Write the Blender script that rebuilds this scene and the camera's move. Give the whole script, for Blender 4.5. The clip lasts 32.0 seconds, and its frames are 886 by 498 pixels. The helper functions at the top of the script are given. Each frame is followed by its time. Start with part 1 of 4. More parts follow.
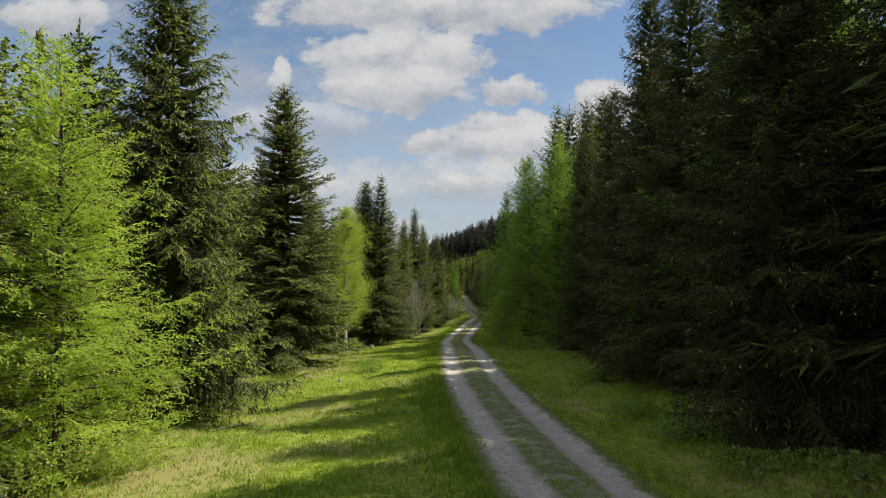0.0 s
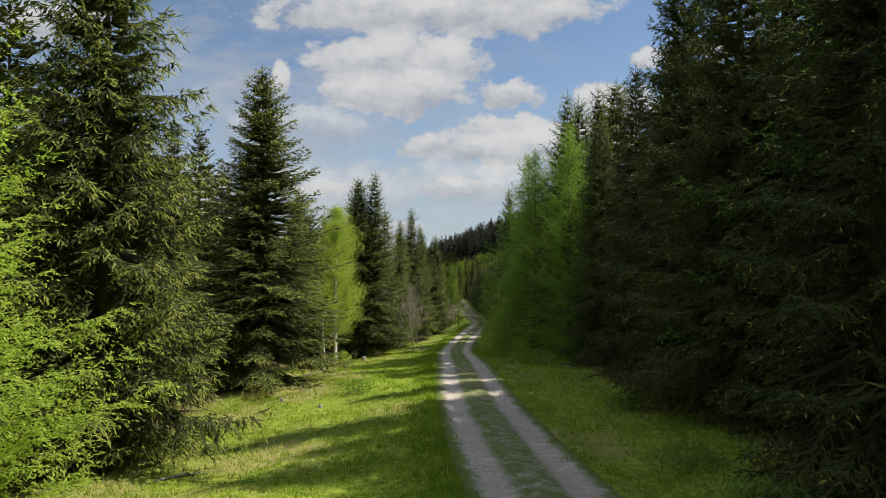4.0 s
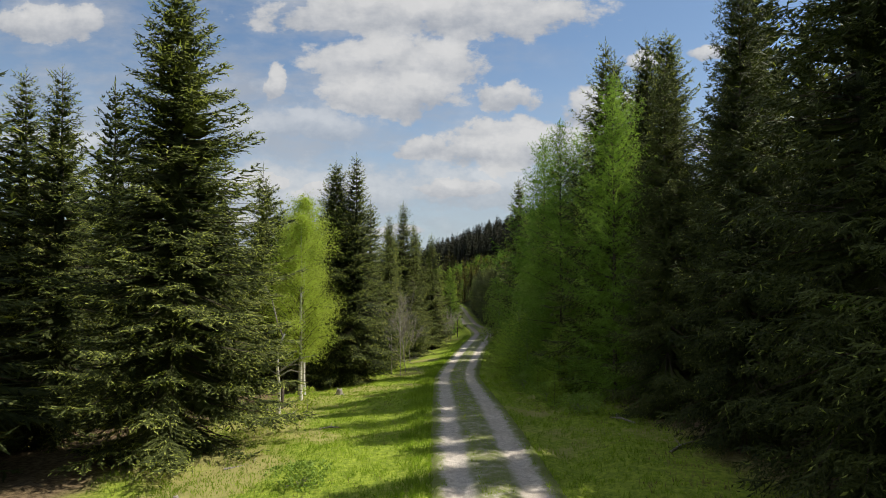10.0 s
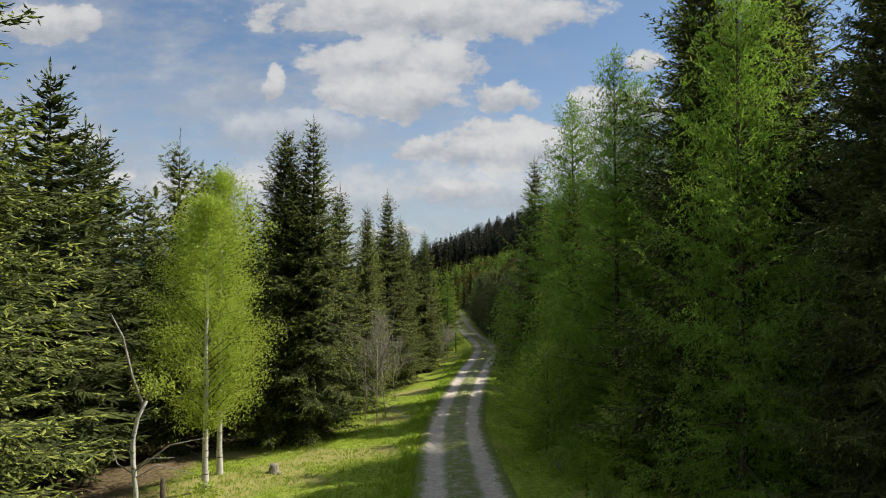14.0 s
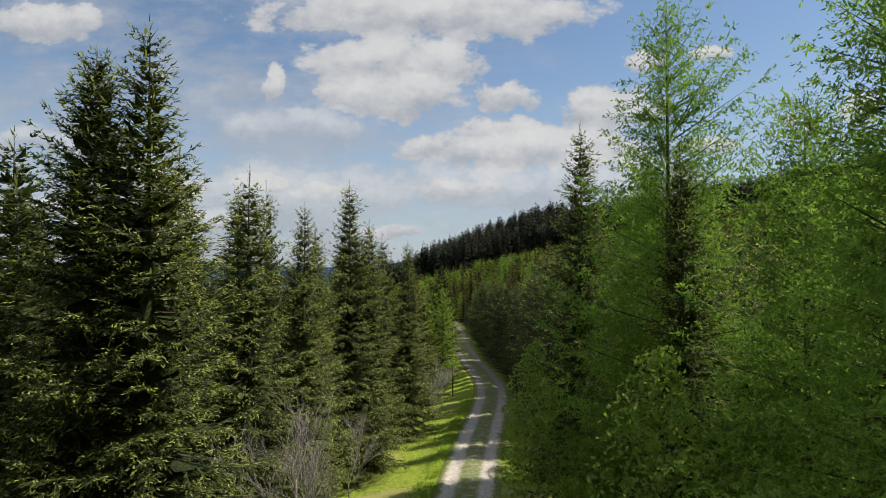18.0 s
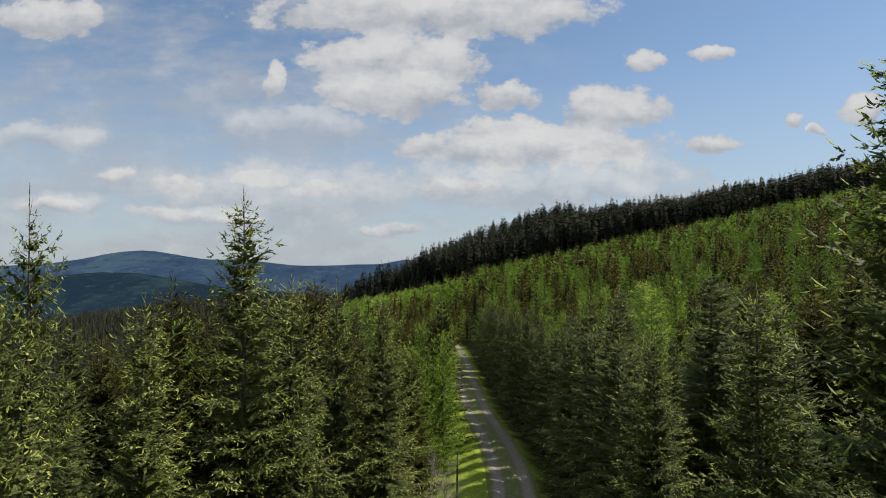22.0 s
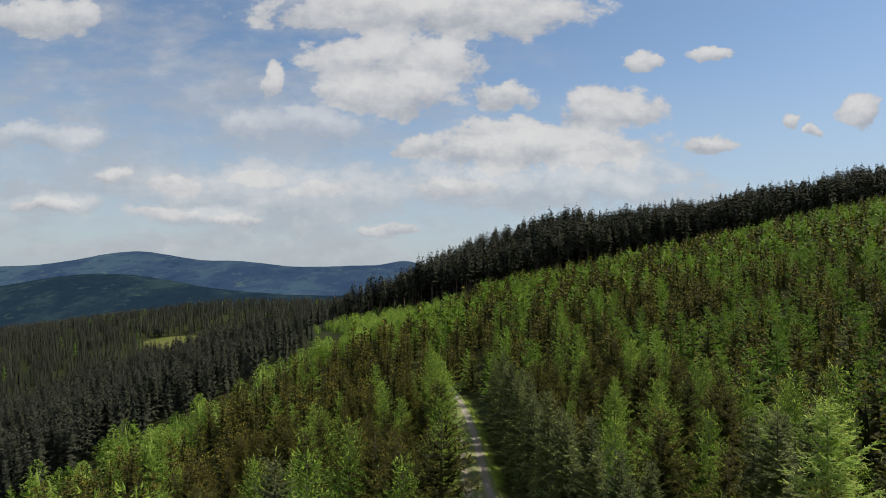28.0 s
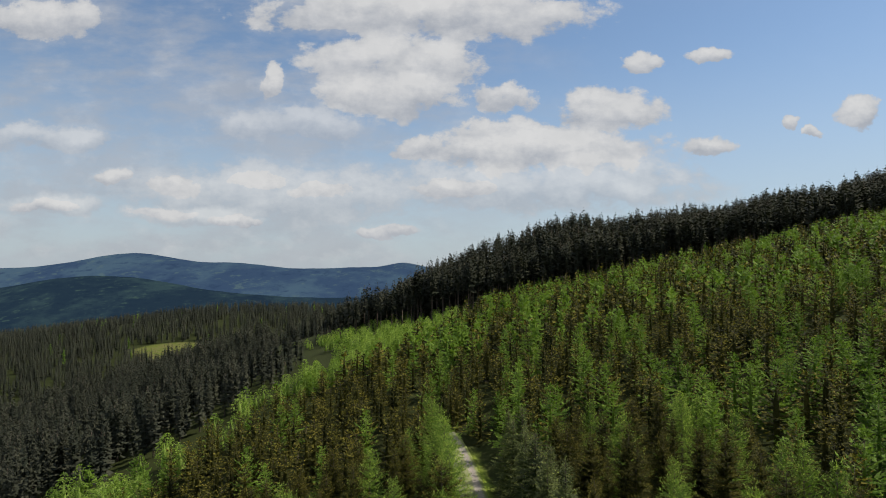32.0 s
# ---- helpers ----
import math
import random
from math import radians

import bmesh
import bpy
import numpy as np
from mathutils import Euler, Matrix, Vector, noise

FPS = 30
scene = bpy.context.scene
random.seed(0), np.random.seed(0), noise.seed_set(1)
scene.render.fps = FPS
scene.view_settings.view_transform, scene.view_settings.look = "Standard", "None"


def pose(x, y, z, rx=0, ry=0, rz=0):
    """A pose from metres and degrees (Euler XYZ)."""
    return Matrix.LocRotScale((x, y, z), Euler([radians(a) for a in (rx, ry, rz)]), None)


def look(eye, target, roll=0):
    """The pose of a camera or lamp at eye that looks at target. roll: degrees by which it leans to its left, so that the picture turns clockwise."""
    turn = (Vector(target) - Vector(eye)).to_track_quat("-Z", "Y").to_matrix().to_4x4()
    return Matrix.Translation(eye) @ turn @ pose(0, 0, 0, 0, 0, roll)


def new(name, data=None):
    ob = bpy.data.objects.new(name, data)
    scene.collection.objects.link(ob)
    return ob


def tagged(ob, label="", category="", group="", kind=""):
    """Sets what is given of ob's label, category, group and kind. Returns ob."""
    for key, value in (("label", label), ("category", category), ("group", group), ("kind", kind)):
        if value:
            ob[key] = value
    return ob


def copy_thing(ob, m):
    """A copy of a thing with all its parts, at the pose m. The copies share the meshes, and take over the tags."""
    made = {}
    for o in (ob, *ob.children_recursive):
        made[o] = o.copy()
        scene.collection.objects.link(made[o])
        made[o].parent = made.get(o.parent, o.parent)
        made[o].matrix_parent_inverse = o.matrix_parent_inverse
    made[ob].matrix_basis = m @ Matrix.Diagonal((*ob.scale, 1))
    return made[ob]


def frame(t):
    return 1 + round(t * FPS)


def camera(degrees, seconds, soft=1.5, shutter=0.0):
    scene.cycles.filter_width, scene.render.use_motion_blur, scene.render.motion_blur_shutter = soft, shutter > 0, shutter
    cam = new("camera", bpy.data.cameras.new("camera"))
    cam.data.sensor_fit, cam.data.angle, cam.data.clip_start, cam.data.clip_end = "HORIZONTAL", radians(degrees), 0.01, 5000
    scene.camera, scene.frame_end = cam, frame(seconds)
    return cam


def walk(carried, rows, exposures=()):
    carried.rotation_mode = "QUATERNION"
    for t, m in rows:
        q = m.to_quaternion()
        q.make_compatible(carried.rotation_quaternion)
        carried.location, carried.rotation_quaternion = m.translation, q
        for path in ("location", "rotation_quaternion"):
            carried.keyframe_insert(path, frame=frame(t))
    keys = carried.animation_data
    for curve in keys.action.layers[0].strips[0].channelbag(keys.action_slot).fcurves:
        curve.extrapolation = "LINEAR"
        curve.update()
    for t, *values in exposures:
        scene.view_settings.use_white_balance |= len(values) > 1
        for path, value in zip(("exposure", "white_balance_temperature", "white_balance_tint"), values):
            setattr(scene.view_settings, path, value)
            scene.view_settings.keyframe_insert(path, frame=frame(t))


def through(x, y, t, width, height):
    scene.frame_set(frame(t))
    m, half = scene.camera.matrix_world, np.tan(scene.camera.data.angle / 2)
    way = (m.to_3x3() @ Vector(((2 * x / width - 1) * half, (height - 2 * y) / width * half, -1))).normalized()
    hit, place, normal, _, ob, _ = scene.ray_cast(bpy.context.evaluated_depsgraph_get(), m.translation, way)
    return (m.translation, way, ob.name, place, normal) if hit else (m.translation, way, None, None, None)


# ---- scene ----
# ---- camera ----
cam = camera(70.0, 32.0, 1.0)
METRES, EYE, TILT = 80.0, 5.0, 1.1
ROWS = [
    (0, 0.0000, -0.0065, 0.0000, 0.00, -0.08, 0.00),
    (1, 0.0000, 0.0000, 0.0000, -0.00, 0.00, 0.00),
    (1.5, -0.0000, 0.0062, 0.0000, 0.01, 0.06, -0.01),
    (2, 0.0000, 0.0137, -0.0001, -0.01, 0.10, 0.00),
    (2.5, 0.0000, 0.0221, -0.0001, -0.03, 0.14, 0.02),
    (5.5, 0.0014, 0.0867, 0.0001, -0.19, 0.24, 0.06),
    (6, 0.0016, 0.0987, 0.0001, -0.22, 0.27, 0.09),
    (6.5, 0.0019, 0.1107, -0.0002, -0.24, 0.30, 0.10),
    (7, 0.0008, 0.1230, -0.0004, -0.27, 0.31, 0.11),
    (7.5, 0.0002, 0.1349, -0.0005, -0.29, 0.33, 0.11),
    (8, -0.0000, 0.1473, -0.0004, -0.31, 0.33, 0.09),
    (8.5, -0.0000, 0.1601, -0.0003, -0.33, 0.36, 0.13),
    (9, -0.0001, 0.1729, -0.0005, -0.35, 0.40, 0.13),
    (9.5, -0.0002, 0.1862, -0.0006, -0.39, 0.42, 0.12),
    (10, -0.0002, 0.2006, -0.0004, -0.40, 0.42, 0.14),
    (10.5, 0.0004, 0.2167, -0.0003, -0.38, 0.40, 0.11),
    (11, 0.0005, 0.2346, -0.0006, -0.42, 0.40, 0.17),
    (11.5, 0.0006, 0.2550, -0.0007, -0.45, 0.42, 0.18),
    (12, 0.0012, 0.2777, -0.0006, -0.47, 0.43, 0.18),
    (12.5, 0.0026, 0.3022, -0.0002, -0.47, 0.44, 0.17),
    (13, 0.0035, 0.3276, 0.0006, -0.47, 0.47, 0.22),
    (13.5, 0.0049, 0.3544, 0.0007, -0.49, 0.48, 0.22),
    (15.5, 0.0101, 0.4667, 0.0047, -0.48, 0.38, 0.15),
    (16, 0.0114, 0.4970, 0.0066, -0.48, 0.41, 0.11),
    (16.5, 0.0126, 0.5274, 0.0091, -0.48, 0.42, 0.14),
    (17, 0.0138, 0.5580, 0.0123, -0.51, 0.42, 0.09),
    (17.5, 0.0152, 0.5883, 0.0158, -0.51, 0.44, 0.05),
    (18, 0.0164, 0.6190, 0.0196, -0.53, 0.45, 0.06),
    (18.5, 0.0178, 0.6496, 0.0235, -0.51, 0.47, 0.06),
    (19, 0.0186, 0.6807, 0.0276, -0.52, 0.44, 0.00),
    (19.5, 0.0188, 0.7125, 0.0316, -0.52, 0.40, -0.04),
    (20, 0.0184, 0.7448, 0.0357, -0.51, 0.38, -0.08),
    (20.5, 0.0182, 0.7773, 0.0392, -0.51, 0.41, -0.22),
    (21, 0.0177, 0.8100, 0.0435, -0.55, 0.35, -0.24),
    (21.5, 0.0177, 0.8423, 0.0483, -0.54, 0.33, -0.29),
    (22, 0.0179, 0.8745, 0.0532, -0.51, 0.30, -0.24),
    (22.5, 0.0179, 0.9068, 0.0580, -0.52, 0.31, -0.24),
    (23, 0.0182, 0.9390, 0.0630, -0.57, 0.27, -0.24),
    (23.5, 0.0184, 0.9708, 0.0682, -0.58, 0.25, -0.26),
    (24, 0.0181, 1.0021, 0.0736, -0.61, 0.22, -0.36),
    (24.5, 0.0182, 1.0319, 0.0782, -0.63, 0.19, -0.38),
    (25, 0.0185, 1.0625, 0.0830, -0.65, 0.21, -0.31),
    (25.5, 0.0185, 1.0930, 0.0880, -0.70, 0.19, -0.34),
    (27.5, 0.0180, 1.1912, 0.1013, -0.71, 0.35, -0.32),
    (28, 0.0182, 1.2173, 0.1061, -0.72, 0.34, -0.30),
    (28.5, 0.0180, 1.2429, 0.1109, -0.72, 0.38, -0.26),
    (29, 0.0175, 1.2682, 0.1158, -0.72, 0.41, -0.25),
    (29.5, 0.0171, 1.2935, 0.1206, -0.72, 0.44, -0.25),
    (30, 0.0168, 1.3184, 0.1258, -0.73, 0.43, -0.26),
    (30.5, 0.0162, 1.3428, 0.1309, -0.74, 0.43, -0.26),
    (31, 0.0159, 1.3668, 0.1359, -0.74, 0.43, -0.28),
    (31.5, 0.0157, 1.3907, 0.1409, -0.76, 0.44, -0.29),
    (32, 0.0155, 1.4141, 0.1458, -0.76, 0.44, -0.28),
]
walk(cam, [(t, pose(0, 0, EYE, TILT) @ pose(METRES * x, METRES * y, METRES * z, 90 + pitch, roll, yaw)) for t, x, y, z, yaw, pitch, roll in ROWS])

# ---- light ----
SUN_TO = Vector((0.955, 0.28, 1.10)).normalized()
world = bpy.data.worlds.new("world")
scene.world = world
world.use_nodes = True
scene.view_settings.exposure = 0.0


class Nodes:
    """Short way to write node trees."""

    def __init__(self, tree):
        self.tree = tree
        tree.nodes.clear()

    def put(self, kind, *inputs, **props):
        n = self.tree.nodes.new(kind)
        for key, value in props.items():
            setattr(n, key, value)
        for i, v in enumerate(inputs):
            self.plug(v, n.inputs[i])
        return n

    def plug(self, v, socket):
        if v is None:
            return
        if isinstance(v, bpy.types.NodeSocket):
            self.tree.links.new(v, socket)
        elif isinstance(v, bpy.types.Node):
            self.tree.links.new(v.outputs[0], socket)
        else:
            if socket.type == "RGBA" and len(v) == 3:
                v = (*v, 1)
            socket.default_value = v

    def math(self, op, a, b=None, c=None, clamp=False):
        n = self.put("ShaderNodeMath", a, b, c, operation=op, use_clamp=clamp)
        return n.outputs[0]

    def vec(self, op, a, b=None, c=None):
        n = self.put("ShaderNodeVectorMath", a, b, c, operation=op)
        return n.outputs["Value"] if op in ("LENGTH", "DOT_PRODUCT") else n.outputs[0]

    def step(self, v, a, b, lo=0.0, hi=1.0):
        n = self.put("ShaderNodeMapRange", v, a, b, lo, hi, interpolation_type="SMOOTHSTEP")
        return n.outputs[0]

    def noise(self, vector, scale, detail=4.0, rough=0.55):
        n = self.put("ShaderNodeTexNoise")
        for key, v in (("Vector", vector), ("Scale", scale), ("Detail", detail), ("Roughness", rough)):
            self.plug(v, n.inputs[key])
        return n.outputs[0]

    def mix(self, f, a, b):
        n = self.tree.nodes.new("ShaderNodeMix")
        n.data_type = "RGBA"
        self.plug(f, n.inputs[0])
        self.plug(a, n.inputs[6])
        self.plug(b, n.inputs[7])
        return n.outputs[2]


SKY_STRENGTH = 0.10
# fair-weather clouds: centre and half size, as slopes to the side and up, seen down the valley
HEAPS = [(-.022, .405, .29, .05), (-.067, .322, .15, .055), (-.076, .272, .115, .04), (-.263, .294, .016, .032),
         (.103, .272, .05, .026), (.103, .21, .085, .028), (.272, .25, .085, .04), (.165, .187, .2, .042),
         (-.022, .187, .045, .026), (.437, .195, .045, .016), (.326, .326, .036, .016), (.442, .341, .036, .013),
         (.683, .25, .036, .028), (.571, .232, .02, .009), (.61, .216, .014, .008), (-.62, .393, .1, .034),
         (-.508, .136, .032, .014), (-.62, .09, .055, .013), (-.405, .124, .05, .017), (-.28, .133, .055, .015), (-.175, .118, .06, .016),
         (-.425, .08, .05, .010), (-.31, .071, .05, .010), (.03, .124, .075, .016), (-.075, .054, .05, .010)]
BANDS = [(-.225, .227, .13, .03), (.15, .128, .26, .040), (-.62, .2, .11, .022), (-.26, .112, .23, .050),
         (-.602, .09, .08, .018), (-.37, .076, .1, .016), (.29, .15, .13, .035), (-.19, .107, .11, .035)]
g = Nodes(world.node_tree)
sky = g.put("ShaderNodeTexSky", sky_type="NISHITA", sun_disc=False, sun_elevation=math.asin(SUN_TO.z),
            sun_rotation=math.atan2(SUN_TO.x, SUN_TO.y), altitude=700, air_density=1.0, dust_density=1.2, ozone_density=1.0)
way = g.put("ShaderNodeTexCoord").outputs["Generated"]
sep = g.put("ShaderNodeSeparateXYZ", way)
ahead = g.math("MAXIMUM", sep.outputs[1], 0.12)
flat = g.put("ShaderNodeCombineXYZ", g.math("DIVIDE", sep.outputs[0], ahead), g.math("DIVIDE", sep.outputs[2], ahead), 0.0)
puff = g.put("ShaderNodeTexNoise", flat)
puff.inputs["Scale"].default_value, puff.inputs["Detail"].default_value = 14.0, 6.0
puff.inputs["Roughness"].default_value = 0.6
puff2 = g.put("ShaderNodeTexNoise", g.vec("MULTIPLY", flat, (30.0, 46.0, 1.0)))
puff2.inputs["Scale"].default_value, puff2.inputs["Detail"].default_value = 1.0, 5.0
warp = g.vec("MULTIPLY_ADD", g.vec("SUBTRACT", puff.outputs[1], (.5, .5, .5)), (.07, .05, 0.0), flat)
billow = g.noise(g.vec("MULTIPLY", flat, (1.0, 1.5, 1.0)), 15.0, 9.0, .62)
heap, thin, lift = None, None, None
for k, (cx, cy, rx, ry) in enumerate(HEAPS + BANDS):
    off = g.vec("MULTIPLY_ADD", warp, (1 / rx, 1 / ry, 0.0), (-cx / rx, -cy / ry, 0.0))
    m = g.step(g.vec("LENGTH", off), 1.5, 0.45)
    high = g.math("MULTIPLY", g.step(g.put("ShaderNodeSeparateXYZ", off).outputs[1], -0.9, 0.6), m)
    lift = high if lift is None else g.math("MAXIMUM", lift, high)
    if k < len(HEAPS):
        heap = m if heap is None else g.math("MAXIMUM", heap, m)
    else:
        thin = m if thin is None else g.math("MAXIMUM", thin, m)
uneven = g.math("SUBTRACT", billow, .5)
heap = g.step(g.math("MULTIPLY_ADD", g.math("MULTIPLY", uneven, g.math("MULTIPLY", heap, 4.0, clamp=True)), 2.2, heap), .30, .72)
thin = g.step(g.math("MULTIPLY_ADD", g.math("MULTIPLY", uneven, g.math("MULTIPLY", thin, 3.0, clamp=True)), 3.2, thin), -.12, .8, 0.0, .72)
veil = g.step(g.noise(g.vec("MULTIPLY", flat, (1.0, 2.6, 1.0)), 5.0, 7.0, .6), .34, .66, 0.0, .72)
veil = g.math("MULTIPLY", veil, g.step(g.math("SUBTRACT", g.put("ShaderNodeSeparateXYZ", flat).outputs[0], .15), .2, -.3))
thin = g.math("MAXIMUM", thin, veil)
cover = g.math("MAXIMUM", heap, thin)
# unseen rest of the sky: same kind of broken cloud, thickened for fill light
rest = g.step(g.noise(way, 3.2, 5.0), 0.48, 0.59)
out_of_view = g.math("MAXIMUM", g.step(sep.outputs[1], 0.5, 0.35), g.step(sep.outputs[2], 0.42, 0.5))
cover = g.math("MAXIMUM", cover, g.math("MULTIPLY", rest, out_of_view))
lift = g.math("MULTIPLY_ADD", uneven, 2.6, lift, clamp=True)
# unseen cloud is whitened too, to raise the fill light
lift = g.math("MAXIMUM", lift, g.math("MULTIPLY", out_of_view, .55))
haze = g.step(sep.outputs[2], 0.36, 0.0, 0.08, 0.72)
grey = g.mix(g.noise(warp, 11.0, 5.0), (.33, .355, .40), (.50, .52, .56))
white = g.mix(g.noise(warp, 22.0, 4.0), (.57, .575, .58), (.77, .76, .75))
cloud = g.mix(lift, grey, white)
air = g.put("ShaderNodeVectorMath", sky, (SKY_STRENGTH,) * 3, operation="MULTIPLY").outputs[0]
air = g.vec("MULTIPLY", air, (.85, 1.02, 1.13))
air = g.mix(haze, air, (.48, .545, .615))
total = g.mix(g.math("MULTIPLY", cover, 0.95), air, cloud)
back = g.put("ShaderNodeBackground", total, 1.0)
g.put("ShaderNodeOutputWorld", back)

lamp = bpy.data.lights.new("sun", "SUN")
lamp.energy, lamp.angle, lamp.color = 5.0, radians(0.6), (1.0, .94, .84)
sun = new("sun", lamp)
sun.matrix_world = look((60, 60, 90), Vector((60, 60, 90)) - SUN_TO)

# ---- materials ----


def material(name, rough=0.9):
    m = bpy.data.materials.new(name)
    m.use_nodes = True
    g = Nodes(m.node_tree)
    return m, g


def finish(g, colour, rough=0.9, bump=None, strength=0.3, distance=0.02, through=0.0, glow=(1, 1, 1), gloss=0.3):
    p = g.put("ShaderNodeBsdfPrincipled")
    g.plug(colour, p.inputs["Base Color"])
    g.plug(rough, p.inputs["Roughness"])
    p.inputs["Specular IOR Level"].default_value = gloss
    if bump is not None:
        b = g.put("ShaderNodeBump")
        g.plug(strength, b.inputs["Strength"])
        g.plug(distance, b.inputs["Distance"])
        g.plug(bump, b.inputs["Height"])
        g.plug(b, p.inputs["Normal"])
    shader = p.outputs[0]
    if through:
        t = g.put("ShaderNodeBsdfTranslucent")
        g.plug(g.vec("MULTIPLY", colour, glow), t.inputs[0])
        n = g.put("ShaderNodeMixShader")
        g.plug(through, n.inputs[0])
        g.plug(shader, n.inputs[1])
        g.plug(t, n.inputs[2])
        shader = n.outputs[0]
    g.put("ShaderNodeOutputMaterial", shader)


def leaf_material(name, dark, light, through=0.25, glow=(1.2, 1.3, .7), patch=0.6, fleck=1.3, gloss=0.05):
    """Leaves or needles: every twig differs a little, every tree differs, and clumps differ over the crown."""
    m, g = material(name)
    geo = g.put("ShaderNodeNewGeometry")
    one = geo.outputs["Random Per Island"]
    tree = g.put("ShaderNodeObjectInfo").outputs["Random"]
    tint = g.put("ShaderNodeAttribute", attribute_name="tree_tint").outputs["Fac"]
    tree = g.math("MULTIPLY_ADD", tint, 1.3, tree)
    clump = g.noise(geo.outputs["Position"], patch, 3.0)
    grain = g.noise(geo.outputs["Position"], 26.0, 2.0, .7)
    clump = g.math("MULTIPLY_ADD", g.math("SUBTRACT", grain, .5), fleck, clump)
    f = g.math("MULTIPLY_ADD", one, 0.40, g.math("MULTIPLY_ADD", tree, 0.3, g.math("MULTIPLY_ADD", clump, 1.1, -0.42)), clamp=True)
    finish(g, g.mix(f, dark, light), 0.62, grain, 0.8, 0.03, through=through, glow=glow, gloss=gloss)
    return m


SPRUCE = leaf_material("spruce_needles", (.020, .031, .012), (.165, .190, .052), 0.16, gloss=.14)
SHOOT = leaf_material("spruce_young_shoots", (.25, .29, .065), (.52, .55, .15), 0.28)
DRY = leaf_material("spruce_dry_inner_twigs", (.05, .04, .028), (.10, .085, .06), 0.05)
YSHOOT = leaf_material("young_spruce_shoots", (.11, .105, .018), (.27, .225, .040), 0.2, patch=0.25)
OLIVE = leaf_material("young_spruce_needles", (.014, .019, .006), (.088, .082, .016), 0.12, patch=0.25)
LARCH = leaf_material("larch_needles", (.22, .32, .05), (.63, .73, .165), 0.52)
# Deeper green than LARCH; part of it is the right-hand trees' shade.
DLARCH = leaf_material("shaded_green_larch_needles", (.10, .19, .033), (.37, .52, .11), 0.5)
YLARCH = leaf_material("young_larch_needles", (.055, .11, .015), (.23, .335, .052), 0.32, patch=0.25)
BIRCH = leaf_material("birch_leaves", (.29, .36, .058), (.58, .65, .16), 0.5)
# Lifted, greyed needles: the haze over the far woods is in this colour.
PINE = leaf_material("hazed_far_conifer_needles", (.024, .029, .020), (.078, .078, .052), 0.06, patch=0.08, fleck=0.2, gloss=0.03)
FARBIRCH = leaf_material("far_birch_leaves", (.13, .21, .04), (.38, .48, .11), 0.4, patch=0.2)
SHRUB = leaf_material("shrub_leaves", (.17, .26, .05), (.40, .50, .14), 0.4)
BLADE = leaf_material("grass_blades", (.17, .265, .03), (.44, .54, .08), 0.45, patch=0.35)
STRAW = leaf_material("dry_grass_blades", (.22, .19, .08), (.42, .37, .17), 0.3, patch=0.5)


def bark_material(name, dark, light, scale=9.0):
    m, g = material(name)
    pos = g.put("ShaderNodeTexCoord").outputs["Object"]
    n = g.noise(g.vec("MULTIPLY", pos, (1, 1, .22)), scale, 5.0, 0.65)
    finish(g, g.mix(g.step(n, .35, .65), dark, light), 0.92, n, 0.7, 0.03)
    return m


BARK = bark_material("spruce_bark", (.05, .035, .025), (.15, .115, .09))
GREYWOOD = bark_material("weathered_grey_twigs", (.20, .175, .145), (.44, .40, .34), 14.0)
WHITEBARK, g = material("birch_bark")
pos = g.put("ShaderNodeTexCoord").outputs["Object"]
mark = g.step(g.noise(g.vec("MULTIPLY", pos, (1.6, 1.6, 7.0)), 1.6, 4.0, .7), .56, .64)
finish(g, g.mix(mark, (.66, .63, .58), (.10, .085, .075)), 0.75, mark, 0.4, 0.01)

GROUND, g = material("meadow_and_shaded_forest_floor")
pos = g.put("ShaderNodeNewGeometry").outputs["Position"]
mow = g.noise(pos, .22, 4.0)
fine = g.noise(pos, 5.0, 6.0, .7)
grass = g.mix(g.step(fine, .3, .7), (.14, .205, .026), (.37, .44, .058))
grass = g.mix(g.step(g.math("MULTIPLY_ADD", fine, .3, g.math("ADD", mow, g.step(g.math("ABSOLUTE", g.put("ShaderNodeSeparateXYZ", g.put("ShaderNodeUVMap").outputs[0]).outputs[0]), 3.5, 10.0, 0.0, .14))), .68, .84, 0, .8), grass, (.38, .33, .13))
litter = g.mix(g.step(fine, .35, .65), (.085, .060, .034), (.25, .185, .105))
uv = g.put("ShaderNodeUVMap").outputs[0]
usep = g.put("ShaderNodeSeparateXYZ", uv)
edge = g.math("MULTIPLY_ADD", g.math("SUBTRACT", g.noise(pos, .5, 4.0), .5), 3.5, usep.outputs[0])
# Edge shifts carry the floor onto the lower verges, for their shade.
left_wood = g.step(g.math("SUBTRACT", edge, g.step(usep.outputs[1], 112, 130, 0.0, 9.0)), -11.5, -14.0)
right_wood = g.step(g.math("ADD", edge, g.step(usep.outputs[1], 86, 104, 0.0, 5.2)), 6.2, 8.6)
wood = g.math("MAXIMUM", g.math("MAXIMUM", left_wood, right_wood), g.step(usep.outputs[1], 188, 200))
# Past 95 m the floor is near black: tree shade put into its colour.
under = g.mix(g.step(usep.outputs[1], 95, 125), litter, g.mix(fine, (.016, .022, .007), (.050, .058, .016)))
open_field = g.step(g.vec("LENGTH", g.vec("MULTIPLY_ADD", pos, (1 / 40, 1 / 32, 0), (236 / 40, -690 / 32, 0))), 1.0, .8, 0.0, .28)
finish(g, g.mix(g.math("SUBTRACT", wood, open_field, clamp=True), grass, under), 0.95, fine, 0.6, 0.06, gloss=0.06)

